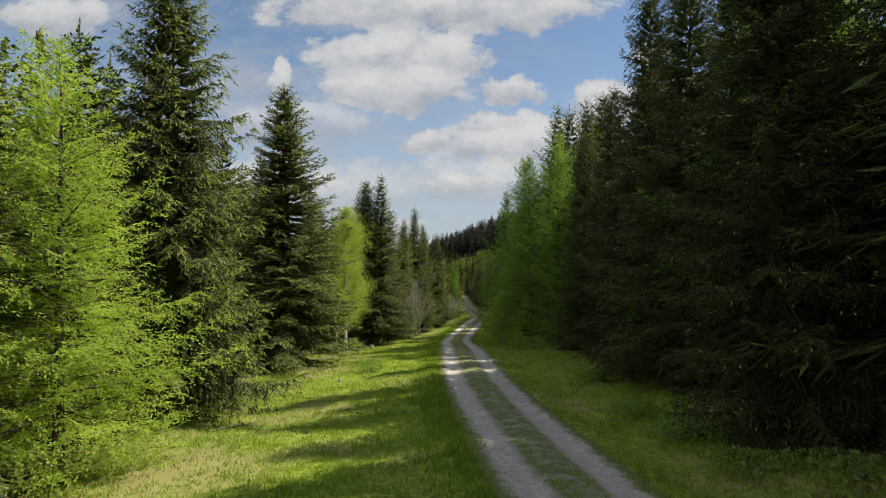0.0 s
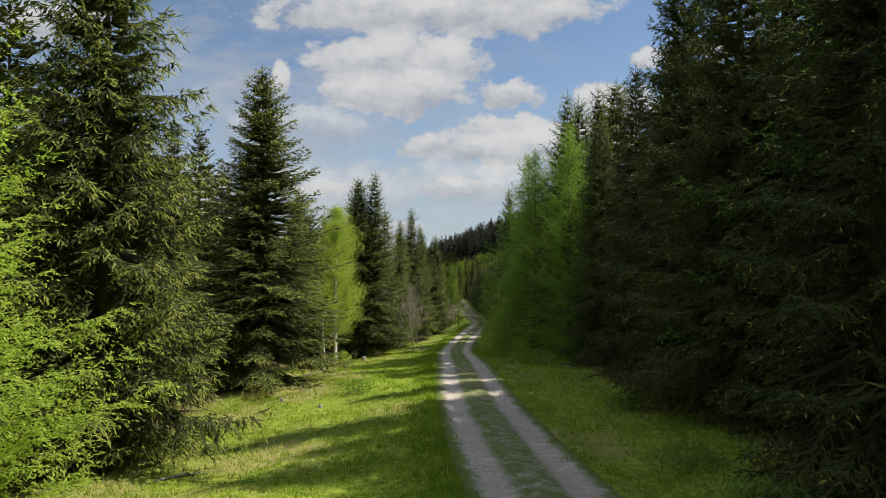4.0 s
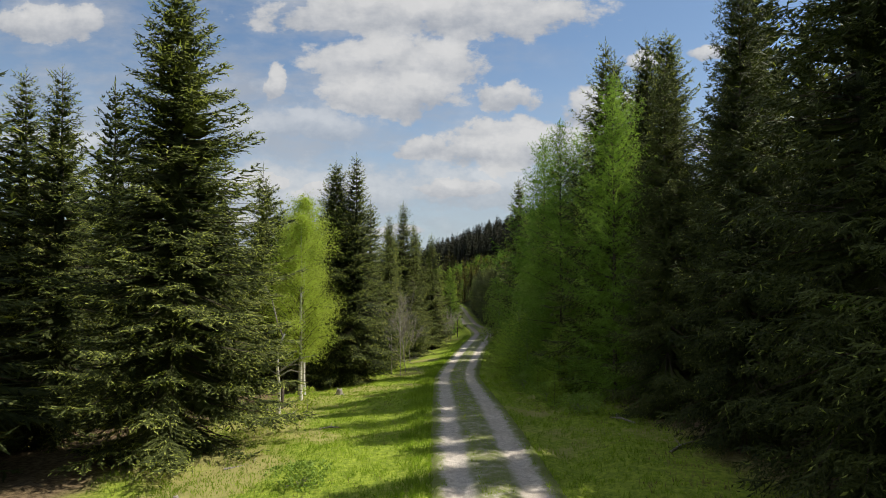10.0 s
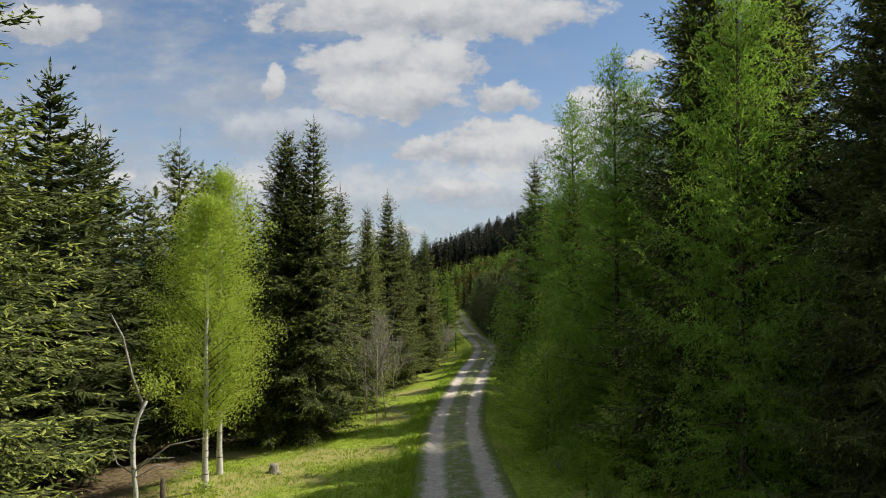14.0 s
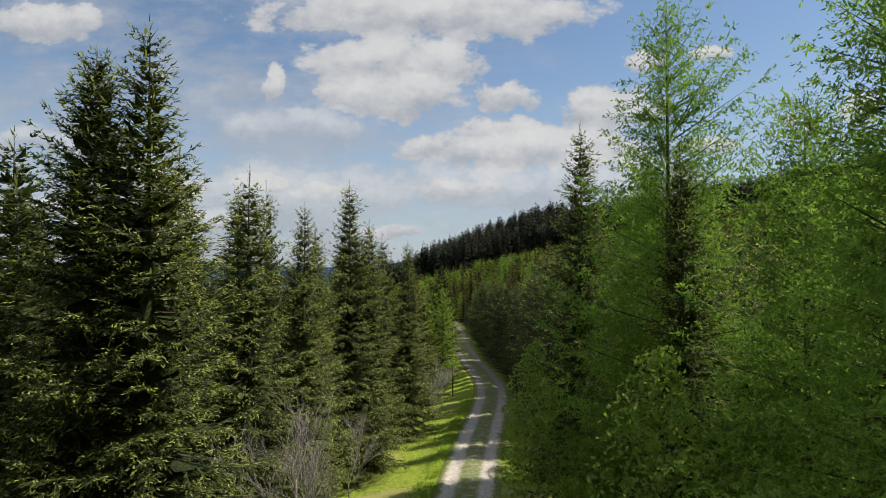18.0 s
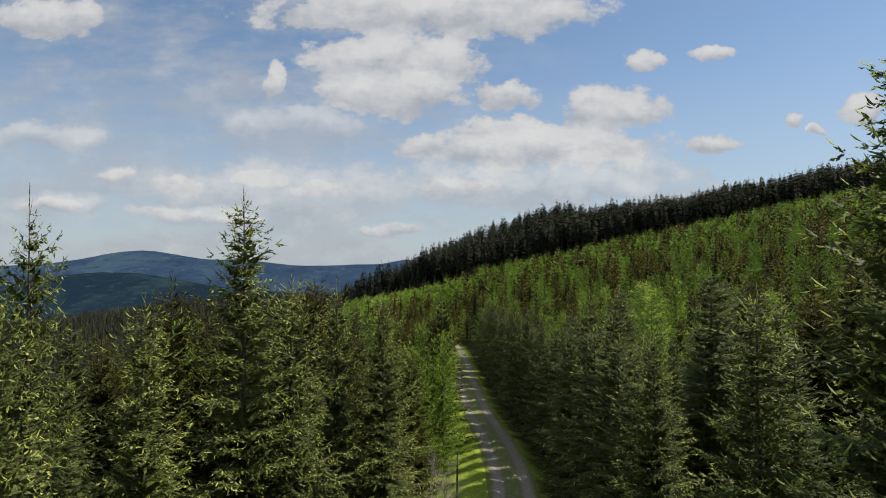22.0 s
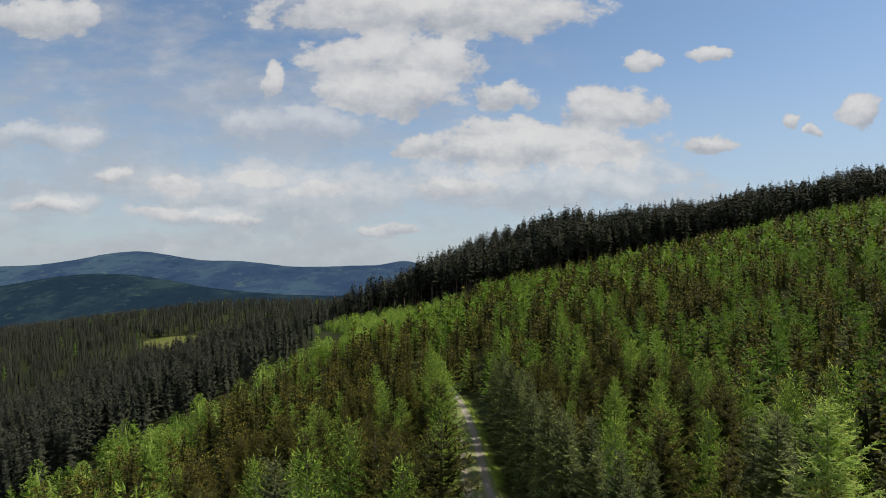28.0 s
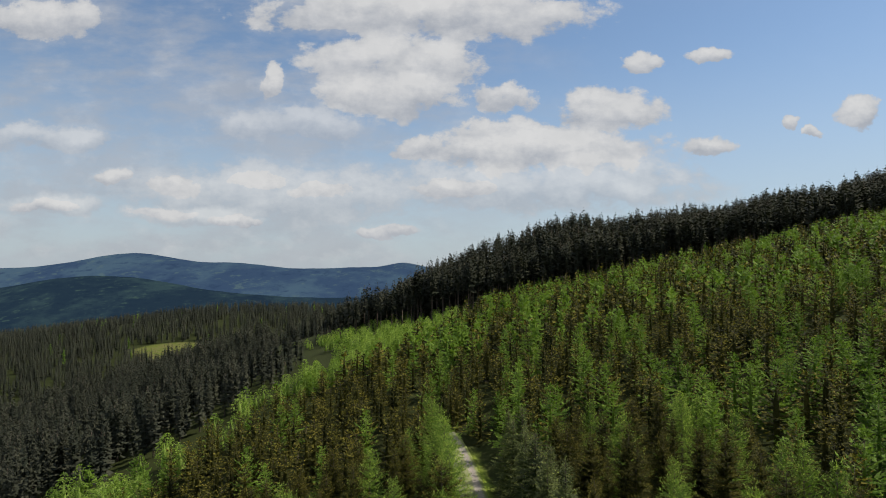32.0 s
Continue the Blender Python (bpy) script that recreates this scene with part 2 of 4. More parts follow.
ROADM, g = material("gravel_track")
uv = g.put("ShaderNodeUVMap").outputs[0]
pos = g.put("ShaderNodeNewGeometry").outputs["Position"]
across = g.put("ShaderNodeSeparateXYZ", uv).outputs[0]
wob = g.math("MULTIPLY_ADD", g.math("SUBTRACT", g.noise(pos, 1.1, 6.0, .72), .5), .8, g.math("ABSOLUTE", across))
stone = g.put("ShaderNodeTexVoronoi")
g.plug(pos, stone.inputs["Vector"])
stone.inputs["Scale"].default_value = 24.0
grit = g.noise(pos, 34.0, 5.0, .8)
lumps = g.noise(pos, 5.0, 5.0, .75)
blot = g.noise(pos, .8, 4.0)
gravel = g.mix(g.step(g.math("ADD", g.math("MULTIPLY", grit, .5), g.math("MULTIPLY", lumps, .5)), .36, .66), (.40, .345, .285), (.84, .765, .67))
gravel = g.mix(g.step(blot, .35, .7, 0, .5), gravel, (.48, .41, .33))
gravel = g.mix(g.step(stone.outputs[0], .0, .45, .35, 0), gravel, (.62, .57, .50))
# From 95 m on the gravel darkens: tree shade put into its colour.
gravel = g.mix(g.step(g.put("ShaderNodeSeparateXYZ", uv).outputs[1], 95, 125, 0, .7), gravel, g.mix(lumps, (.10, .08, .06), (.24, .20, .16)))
turf = g.mix(g.noise(pos, 6.0, 5.0, .7), (.10, .135, .028), (.27, .29, .085))
middle = g.step(wob, .80, .46)
verge = g.step(g.math("MULTIPLY_ADD", g.math("SUBTRACT", g.noise(pos, 2.4, 6.0, .75), .5), .7, wob), 1.22, 1.62)
worn = g.step(g.noise(pos, 2.2, 5.0, .7), .30, .58, .35, .95)
finish(g, g.mix(g.math("MAXIMUM", g.math("MULTIPLY", middle, worn), verge), gravel, turf), 0.95, g.math("ADD", g.math("ADD", grit, stone.outputs[0]), g.math("MULTIPLY", lumps, .5)), 0.7, 0.02)

# ---- ground ----
# the track's middle line: ahead, to the side, height
LINE = [(-60, 12, 2.2), (-20, 6.5, 1.4), (12.6, 2.85, .12), (22, 2.05, -.35), (30, 1.6, -.7), (40, 1.45, -1.1), (50, 1.4, -1.9), (59, 1.35, -2.8),
        (68, 1.4, -3.7), (77, 2.2, -4.2), (86, 3.1, -4.6), (97, 4.6, -4.8), (105, 5.9, -4.95), (113, 6.8, -5.3), (120, 7.2, -5.65), (127, 7.15, -5.9), (134, 6.8, -6.1), (142, 6.15, -6.3),
        (165, 5.6, -6.2), (176, 5.6, -6.1), (190, 4.9, -5.8), (202, 3.6, -5.4), (232, -4, -4.8), (300, -22, -6), (6000, -500, -10)]
_y = np.arange(-60, 300, 0.5)
_k = np.exp(-0.5 * (np.arange(-16, 17) / 7.0) ** 2)
_k /= _k.sum()


def smooth_line(i):
    raw = np.interp(np.arange(-68, 308, 0.5), [p[0] for p in LINE], [p[i] for p in LINE])
    return np.convolve(raw, _k, "valid")[:len(_y)]


_x, _z = smooth_line(1), smooth_line(2)


def road_x(y):
    return np.interp(y, _y, _x)


def road_z(y):
    return np.interp(y, _y, _z)


def ease(v, a, b):
    s = np.clip((np.asarray(v, float) - a) / (b - a), 0, 1)
    return s * s * (3 - 2 * s)


def waves(x, y):
    """Gentle unevenness."""
    return (np.sin(x * .61 + 1.3 * np.sin(y * .23)) * np.sin(y * .47 + .8 * np.sin(x * .31)) * .13
            + np.sin(x * 1.9 + y * .7) * np.sin(y * 1.6 - x * .5) * .045)


def ground_z(x, y):
    x, y = np.asarray(x, float), np.asarray(y, float)
    r = x - road_x(y)
    base = road_z(y)
    off = np.maximum(np.abs(r) - 1.85, 0)
    s_left = .075 + .21 * ease(y, 78, 135)
    left = base - .12 * ease(off, 0, 1.2) - s_left * np.maximum(off - .6, 0) - .0006 * np.maximum(off - 60, 0) ** 2 * ease(y, 60, 140)
    spur = np.where(x > -264, -40, -40 + .13 * (x + 264))
    floor = -84 + (spur + 84) * ease(y, 430, 900) - .09 * np.maximum(y - 930, 0)
    floor = np.maximum(floor, -210)
    low = np.maximum(left, floor)
    low = np.where(y > 330, low + (floor - low) * ease(y, 420, 640), low)
    s_right = .05 + .165 * ease(y, 70, 125)
    lift = .04 * np.clip(y - 350, 0, 120) - .16 * np.maximum(y - 500, 0)
    right = base - .2 * ease(off, 0, 1.0) + .25 * ease(off, 1.2, 3.0) + s_right * np.clip(off - 1.5, 0, 420)
    right = right + 8 * np.exp(-((x - 50) / 52) ** 2) * ease(y, 360, 410) * (1 - ease(y, 520, 640))
    right = np.maximum(right + lift * ease(off, 0, 40), -210)
    z = np.where(r < 0, low, right)
    z = z + waves(x, y) * ease(off, .2, 2.5) * (1 - .0 * r)
    return z - .10 * (1 - ease(np.abs(r), 1.7, 2.1))


def raw_mesh(name, verts, tris, mats, slots=None, uv=None, tint=None):
    me = bpy.data.meshes.new(name)
    verts, tris = np.asarray(verts, np.float32), np.asarray(tris, np.int32)
    n = len(tris)
    me.vertices.add(len(verts))
    me.vertices.foreach_set("co", verts.ravel())
    me.loops.add(n * 3)
    me.loops.foreach_set("vertex_index", tris.ravel())
    me.polygons.add(n)
    me.polygons.foreach_set("loop_start", np.arange(n, dtype=np.int32) * 3)
    for m in mats:
        me.materials.append(m)
    if slots is not None:
        me.polygons.foreach_set("material_index", np.asarray(slots, np.int32))
    if uv is not None:
        layer = me.uv_layers.new(name="UVMap")
        layer.data.foreach_set("uv", np.asarray(uv, np.float32)[tris.ravel()].ravel())
    if tint is not None:
        me.attributes.new("tree_tint", "FLOAT", "POINT").data.foreach_set("value", np.asarray(tint, np.float32))
    me.update(calc_edges=True)
    return me


def sheet(name, rr, yy, height, mats, lateral=None):
    """A grid that follows the track: rr across from the middle line, yy along."""
    R, Y = np.meshgrid(rr, yy)
    X = road_x(Y) + R
    Z = height(X, Y, R)
    V = np.stack([X, Y, Z], -1).reshape(-1, 3)
    a = (np.arange(len(yy) - 1)[:, None] * len(rr) + np.arange(len(rr) - 1)[None]).ravel()
    w = len(rr)
    F = np.concatenate([np.stack([a, a + 1, a + w + 1], 1), np.stack([a, a + w + 1, a + w], 1)])
    me = raw_mesh(name, V, F, mats, uv=np.stack([R.ravel(), Y.ravel()], 1))
    me.polygons.foreach_set("use_smooth", np.ones(len(F), bool))
    return new(name, me)


side = np.concatenate([np.arange(0, 3, .25), np.arange(3, 16, .5), np.geomspace(16, 4500, 44)])
rr = np.concatenate([-side[:0:-1], side])
yy = np.concatenate([-np.geomspace(900, 40, 12), np.arange(-36, 130, .9), np.geomspace(130, 4600, 110)])
tagged(sheet("ground", rr, yy, lambda x, y, r: ground_z(x, y), [GROUND]), "sunny green meadow, brown needle litter and a shade-dark floor on a hillside", "ground", kind="structure")


def road_height(x, y, r):
    a = np.abs(r)
    rut = -.05 * np.exp(-((a - .97) / .32) ** 2) + .04 * np.exp(-(r / .3) ** 2)
    rough = .012 * np.sin(y * 3.1 + r * 5) * np.sin(y * 1.27 - r * 2.2)
    return road_z(y) + .03 + rut + rough - .16 * ease(a, 1.6, 2.0)


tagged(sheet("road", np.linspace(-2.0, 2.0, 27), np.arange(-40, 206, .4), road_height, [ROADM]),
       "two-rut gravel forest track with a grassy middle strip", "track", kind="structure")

# ---- trees ----
rng = np.random.default_rng(7)


def unit(v):
    return v / np.maximum(np.linalg.norm(v, axis=-1, keepdims=True), 1e-9)


def spikes(p, d, length, width, rng):
    """Slim triangles from p along d: needles-clad twigs or leaf sprays."""
    ref = unit(rng.normal(size=p.shape) * np.array([1, 1, .8]))
    s = unit(np.cross(d, ref))
    a = p - s * width[:, None] * .5 + d * length[:, None] * .08
    b = p + s * width[:, None] * .5 + d * length[:, None] * .08
    c = p + d * length[:, None]
    n = len(p)
    V = np.stack([a, b, c], 1).reshape(-1, 3)
    return V, np.arange(n * 3).reshape(-1, 3)


def leaves(p, size, rng):
    """Small loose leaves, each a bent pair of triangles."""
    n = len(p)
    d = unit(rng.normal(size=(n, 3)))
    s = unit(np.cross(d, rng.normal(size=(n, 3))))
    w = size * rng.uniform(.6, 1.3, n)[:, None]
    up = unit(np.cross(d, s)) * w * .18
    V = np.stack([p - d * w, p + s * w * .5 + up, p + d * w, p - s * w * .5 + up], 1).reshape(-1, 3)
    k = np.arange(n)[:, None] * 4
    return V, np.concatenate([k + [0, 1, 2], k + [0, 2, 3]])


def tube(points, radii, sides=7):
    """A tapered limb along points, closed at its tip."""
    points, V, F = np.asarray(points, float), [], []
    for i, p in enumerate(points):
        d = unit(points[min(i + 1, len(points) - 1)] - points[max(i - 1, 0)])
        a = unit(np.cross(d, [.31, .95, .05]))
        b = np.cross(d, a)
        for k in range(sides):
            w = 2 * math.pi * k / sides
            V.append(p + radii[i] * (a * math.cos(w) + b * math.sin(w)))
    for i in range(len(points) - 1):
        for k in range(sides):
            a, b = i * sides + k, i * sides + (k + 1) % sides
            F += [(a, b, b + sides), (a, b + sides, a + sides)]
    V.append(points[-1])
    top = (len(points) - 1) * sides
    F += [(top + k, top + (k + 1) % sides, len(V) - 1) for k in range(sides)]
    return np.array(V), np.array(F)


def join(pieces):
    """(verts, tris, slot) pieces into one set of arrays."""
    V, F, S, n = [], [], [], 0
    for v, f, s in pieces:
        V.append(v)
        F.append(f + n)
        S.append(np.full(len(f), s) if np.isscalar(s) else s)
        n += len(v)
    return np.concatenate(V), np.concatenate(F), np.concatenate(S)


def kites(p, d, s, length, width, fold, at=.45):
    """Needle-clad twigs: slim folded kites from p along d, their wings bent down."""
    n = np.cross(d, s)
    n *= np.where(n[:, 2:] < 0, -1.0, 1.0)
    m = p + d * (length * at)[:, None]
    e, drop = s * (width * .5)[:, None], n * (width * fold)[:, None]
    k = np.arange(len(p))[:, None] * 4
    return np.stack([p, m + e - drop, p + d * length[:, None], m - e - drop], 1).reshape(-1, 3), np.concatenate([k + [0, 1, 2], k + [0, 2, 3]])


def fir(seed, H, R, low=.05, gap=.5, per=6, inter=.5, power=.75, detail=2, step=.22, fine=.16, spray=.22, wide=.08, lean=(-18, 45), ragged=.2,
        sag=.25, tipup=.12, droop=.4, shoot=.35, dry=0.0, core=.2, spread=.4, hollow=.3, fold=.35, leader=.5, loose=.2, thick=1.0, bend=1.3, under=1.0):
    """Crown of a conifer: whorls of limbs that end in a bare leader. detail 0: a frond a limb, 1: side twigs on each limb, 2: sprays on each twig.
    Slots: needles, shoots, wood, dry."""
    q = np.random.default_rng(seed)
    z, zs, short = low * H, [], []
    while z < H - leader:
        zs += [z + q.normal(0, .07 if detail else .4) * gap for _ in range(per)]
        short += [1.0] * per
        m = int(per * inter)
        zs += [z + q.uniform(.2, .9) * gap for _ in range(m)]
        short += [.74] * m
        z += gap * (1.1 - .35 * z / H)
    zs = np.clip(np.array(zs), low * H * .9, H - leader * .7)
    f = zs / H
    az = np.arange(len(zs)) * 2.399 + q.normal(0, .35, len(zs))
    L = R * np.power(np.clip(1 - f, 0, 1), power) * np.array(short) * (1 + q.normal(0, ragged, len(zs))).clip(.5, 1.5)
    L = L * (1 + .10 * np.sin(az + seed) + .07 * np.sin(2 * az + f * 9)) * (.74 + .26 * ease(f, low, low + .14)) + .10
    e = np.tan(np.radians(lean[0] + (lean[1] - lean[0]) * f ** bend + q.normal(0, 6, len(zs))))
    out = np.stack([np.cos(az), np.sin(az), 0 * az], 1)
    cross = np.stack([-np.sin(az), np.cos(az), 0 * az], 1)
    down = np.array([0, 0, -1.0])
    up = np.array([0, 0, 1.0])

    def at(b, s):
        rise = L[b] * (e[b] * s - sag * (1 - f[b]) * s * (1.25 - s) + tipup * s ** 3)
        return out[b] * (L[b] * s)[:, None] + np.stack([0 * s, 0 * s, zs[b] + rise], 1)

    def bright(outer):
        slot = np.where(q.random(len(outer)) < shoot * 1.6 * outer ** 1.6, 1, 0)
        return np.where((outer < .45) & (q.random(len(outer)) < dry), 3, slot)

    def twice(v):
        return np.concatenate([v, v])

    pieces = []
    i = np.arange(len(zs))
    if detail == 0:
        a = at(i, np.full(len(zs), .08))
        d = unit(at(i, np.ones(len(zs))) - a)
        v, t = kites(a, d, cross, L * .95, np.minimum(L * .75 * thick, 1.0 * thick), .30, .62)
        pieces.append((v, t, twice(np.where(q.random(len(zs)) < shoot, 1, 0))))
    else:
        start = np.where(L > 1.1, hollow, .12)
        n = np.maximum(2, np.ceil(L * (1 - start) / step)).astype(int)
        b = np.repeat(i, n)
        k = np.arange(len(b)) - np.repeat(np.cumsum(n) - n, n)
        s = start[b] + (1 - start[b]) * (k + q.uniform(.1, .8, len(b))) / n[b]
        P = at(b, s)
        D = unit(at(b, s + .06) - P)
        fan = spread * L[b] * (1.16 - s) ** .7 * q.uniform(.6, 1.2, len(b)) + .09
        fan = np.minimum(fan, .06 + .55 * L[b])
        for sign in (-1, 1):
            d = unit(D * q.uniform(.5, 1.0, len(b))[:, None] + sign * cross[b] * q.uniform(.5, 1, len(b))[:, None]
                     + down * (droop * q.uniform(0, .8, len(b)))[:, None] + q.normal(0, loose * .5, D.shape))
            if detail == 2 and under:
                v, t = kites(P + down * .02, d, unit(np.cross(d, up + q.normal(0, .3, d.shape))), fan * .9, np.minimum(fan * .22, .085) * under, .6)
                pieces.append((v, t, 0))
            if detail == 1:
                w = np.minimum(fan * .5, wide * q.uniform(.8, 1.4, len(b)))
                v, t = kites(P, d, unit(np.cross(d, up + q.normal(0, .35, d.shape))), fan * 1.1 + .05, w, fold)
                pieces.append((v, t, twice(bright(s * .75 + .25))))
                continue
            m = np.maximum(2, np.ceil(fan / fine)).astype(int)
            bb = np.repeat(np.arange(len(b)), m)
            w = (np.arange(len(bb)) - np.repeat(np.cumsum(m) - m, m) + q.uniform(.2, .9, len(bb))) / m[bb]
            base = P[bb] + d[bb] * (fan[bb] * w)[:, None] + down * (.25 * droop * fan[bb] * w ** 1.7)[:, None]
            c = unit(np.cross(d[bb], up))
            turn = np.where(np.arange(len(bb)) % 2, 1.0, -1.0) * q.uniform(.3, 1.0, len(bb))
            dj = unit(d[bb] * q.uniform(.5, 1.0, len(bb))[:, None] + c * turn[:, None] + down * (droop * q.uniform(-.1, 1.0, len(bb)))[:, None] + q.normal(0, loose, c.shape))
            ln = spray * q.uniform(.6, 1.25, len(bb)) * np.clip(.45 + .6 * L[b][bb], .5, 1)
            v, t = kites(base, dj, unit(np.cross(dj, up + q.normal(0, .45, dj.shape))), ln, wide * q.uniform(.7, 1.3, len(bb)), fold)
            pieces.append((v, t, twice(bright(s[bb] * .6 + w * .4))))
        if under:
            long = i[L > .45]
            a = at(long, np.full(len(long), .04)) + down * .05
            d = unit(at(long, np.full(len(long), .6)) + down * .05 - a)
            v, t = kites(a, d, cross[long], L[long] * (.55 if detail == 2 else .8), np.minimum(L[long] * .3, .5) * under, .5, .5)
            pieces.append((v, t, 0))
        tip = at(i, np.full(len(zs), .9))
        d = unit(at(i, np.full(len(zs), 1.02)) - tip)
        v, t = kites(tip, d, unit(np.cross(d, up)), np.minimum(.14 + .16 * L, spray * 1.5 + .1), np.full(len(zs), wide * 1.1), fold)
        pieces.append((v, t, twice(bright(np.ones(len(zs))))))
        a, c = at(i, np.zeros(len(zs))), at(i, np.full(len(zs), .85))
        v, t = spikes(a, unit(c - a), np.linalg.norm(c - a, axis=1), .012 + .014 * L, q)
        pieces.append((v, t, 2))
    if core:
        fs = [low, .3, .6, .8] if detail else [low, .45, .85]
        v, t = tube([[0, 0, H * k] for k in fs], [R * core * (.6 if k == low else 1) * (1 - k) ** power for k in fs[:-1]] + [.03], 6 if detail else 4)
        pieces.append((v * (1 + q.normal(0, .16, (len(v), 1)) * [1, 1, 0]), t, 0))
    m = 7 if detail else 2
    top = np.stack([0 * np.arange(m), 0 * np.arange(m), np.linspace(H - leader, H - .2 * leader, m)], 1)
    d = unit(np.stack([q.normal(0, .35, m), q.normal(0, .35, m), np.ones(m)], 1))
    d[-1] = [0, 0, 1]
    v, t = spikes(top, d, leader * np.linspace(.6, .3, m), np.full(m, wide * .8 if detail else leader * .3), q)
    pieces.append((v, t, np.where(np.arange(m) % 2, 1, 0)))
    return join(pieces)


def bushy(seed, H, R, n, size, low=.04, needle=0, tip=1, share=.4, power=.9, rise=.7, bole=.1, core=.4, slim=.36, rounded=False, peak=.78):
    """A crown of many small upward shoots over a dark inner cone. Slots: needle, tip, 2 for wood."""
    q = np.random.default_rng(seed)
    k = 1 - (1 - q.random(n) * .995) ** .66
    if rounded:
        k = q.random(n)
    f = low + (1 - low) * k
    az = q.uniform(0, 6.283, n)
    prof = np.sin(np.pi * (.08 + .9 * k) ** .8) ** .7 if rounded else (1 - k) ** power
    lobe = 1 + .16 * np.sin(az * 3 + k * 13 + seed) + .12 * np.sin(az * 5 - k * 29)
    rad = R * prof * lobe * (.5 + .55 * np.sqrt(q.random(n))) + .04
    out = np.stack([np.cos(az), np.sin(az), 0 * az], 1)
    d = unit(out * .8 + np.array([0, 0, rise]) + q.normal(0, .42, (n, 3)))
    ln = size * q.uniform(.6, 1.3, n) * (.6 + .4 * np.clip(prof, 0, 1))
    p = out * rad[:, None] + np.stack([0 * f, 0 * f, f * H], 1) - d * (ln * .5)[:, None]
    v, t = spikes(p, d, ln, ln * slim * q.uniform(.7, 1.3, n), q)
    pieces = [(v, t, np.where(q.random(n) < share, tip, needle))]
    if core:
        v, t = tube([[0, 0, H * low], [0, 0, H * (low + .08)], [0, 0, H * .45], [0, 0, H * peak]], [R * core * .6, R * core, R * core * .55, .02], 5)
        pieces.append((v * (1 + q.normal(0, .12, (len(v), 1)) * [1, 1, 0]), t, needle))
    v, t = tube([[0, 0, -.3], [0, 0, H * .96]], [bole, .02], 3)
    pieces.append((v, t, 2))
    return join(pieces)


def stem(seed, H, radius, bend=.02, sides=8, steps=9, upto=.985):
    q = np.random.default_rng(seed)
    z = np.linspace(-.04, upto, steps)
    wob = np.cumsum(q.normal(0, bend, (steps, 2)), 0) * H * .06 * (z[:, None] > 0)
    pts = np.column_stack([wob * (1 - z[:, None]) ** .5, z * H])
    rad = radius * np.clip(1 - z, .015, 1) ** .9
    rad[0] *= 1.5
    return tube(pts, rad, sides)


def broadleaf(seed, H, R, low, blobs, per, size, limb=.05):
    """Crown of a birch: rising limbs with loose sprays of small leaves that hang at their ends. Slots: leaf, bark."""
    q = np.random.default_rng(seed)
    pieces, pts = [], []
    for i in range(blobs):
        f = low + (1 - low) * (i + q.uniform(.1, .9)) / blobs
        az = i * 2.399 + q.normal(0, .4)
        bulge = math.sin(math.pi * min(1, ((f - low) / (1 - low) * .84 + .16)) ** .8) ** .7
        L = R * bulge * q.uniform(.45, 1.08) + .2
        rise = L * q.uniform(.45, .9)
        a = np.array([0, 0, (f - .09) * H])
        c = np.array([math.cos(az) * L, math.sin(az) * L, min(H * .99, (f - .09) * H + rise)])
        mid = (a + c) / 2 + [0, 0, .18 * L]
        v, t = tube([a, mid, c], [limb * (1.1 - f), limb * .5 * (1.1 - f), .006], 4)
        pieces.append((v, t, 1))
        w = q.uniform(.15, 1.05, per)[:, None]
        along = a * (1 - w) ** 2 + 2 * mid * w * (1 - w) + c * w ** 2
        spread = .11 + .15 * w
        drop = np.abs(q.normal(0, .38, (per, 1))) * w
        pts.append(along + q.normal(0, 1, (per, 3)) * spread - drop * [0, 0, 1])
    v, t = leaves(np.concatenate(pts), size, q)
    pieces.insert(0, (v, t, 0))
    return join(pieces)


def bare(seed, H, depth=4, radius=.05, spread=.5, forks=4):
    """Leafless branching wood."""
    q = np.random.default_rng(seed)
    pieces = []

    def grow(p, d, ln, r, left):
        m = p + d * ln * .5 + q.normal(0, .04 * ln, 3)
        e = p + d * ln + q.normal(0, .05 * ln, 3)
        v, t = tube([p, m, e], [r, r * .8, r * .55], 4 if left > 1 else 3)
        pieces.append((v, t, 0))
        if left:
            for _ in range(forks):
                w = q.uniform(.35, 1)
                grow(p + (e - p) * w, unit(d + q.normal(0, spread, 3) + [0, 0, .15]), ln * q.uniform(.4, .75), r * .5, left - 1)

    grow(np.zeros(3) - [0, 0, .1], unit(np.array([q.normal(0, .05), q.normal(0, .05), 1])), H * .5, radius, depth)
    return join(pieces)


def part(name, arrays, mats, parent, label=""):
    """One mesh object under a thing."""
    ob = new(name, arrays if isinstance(arrays, bpy.types.Mesh) else raw_mesh(name, arrays[0], arrays[1], mats, arrays[2] if len(arrays) > 2 else None))
    ob.parent = parent
    return tagged(ob, label)


def thing(name, x, y, label, category, group=""):
    ob = new(name)
    ob.empty_display_size = .3
    ob.matrix_basis = pose(x, y, float(ground_z(x, y)) - .03)
    return tagged(ob, label, category, group)


PROTO = {}
TAKEN = []


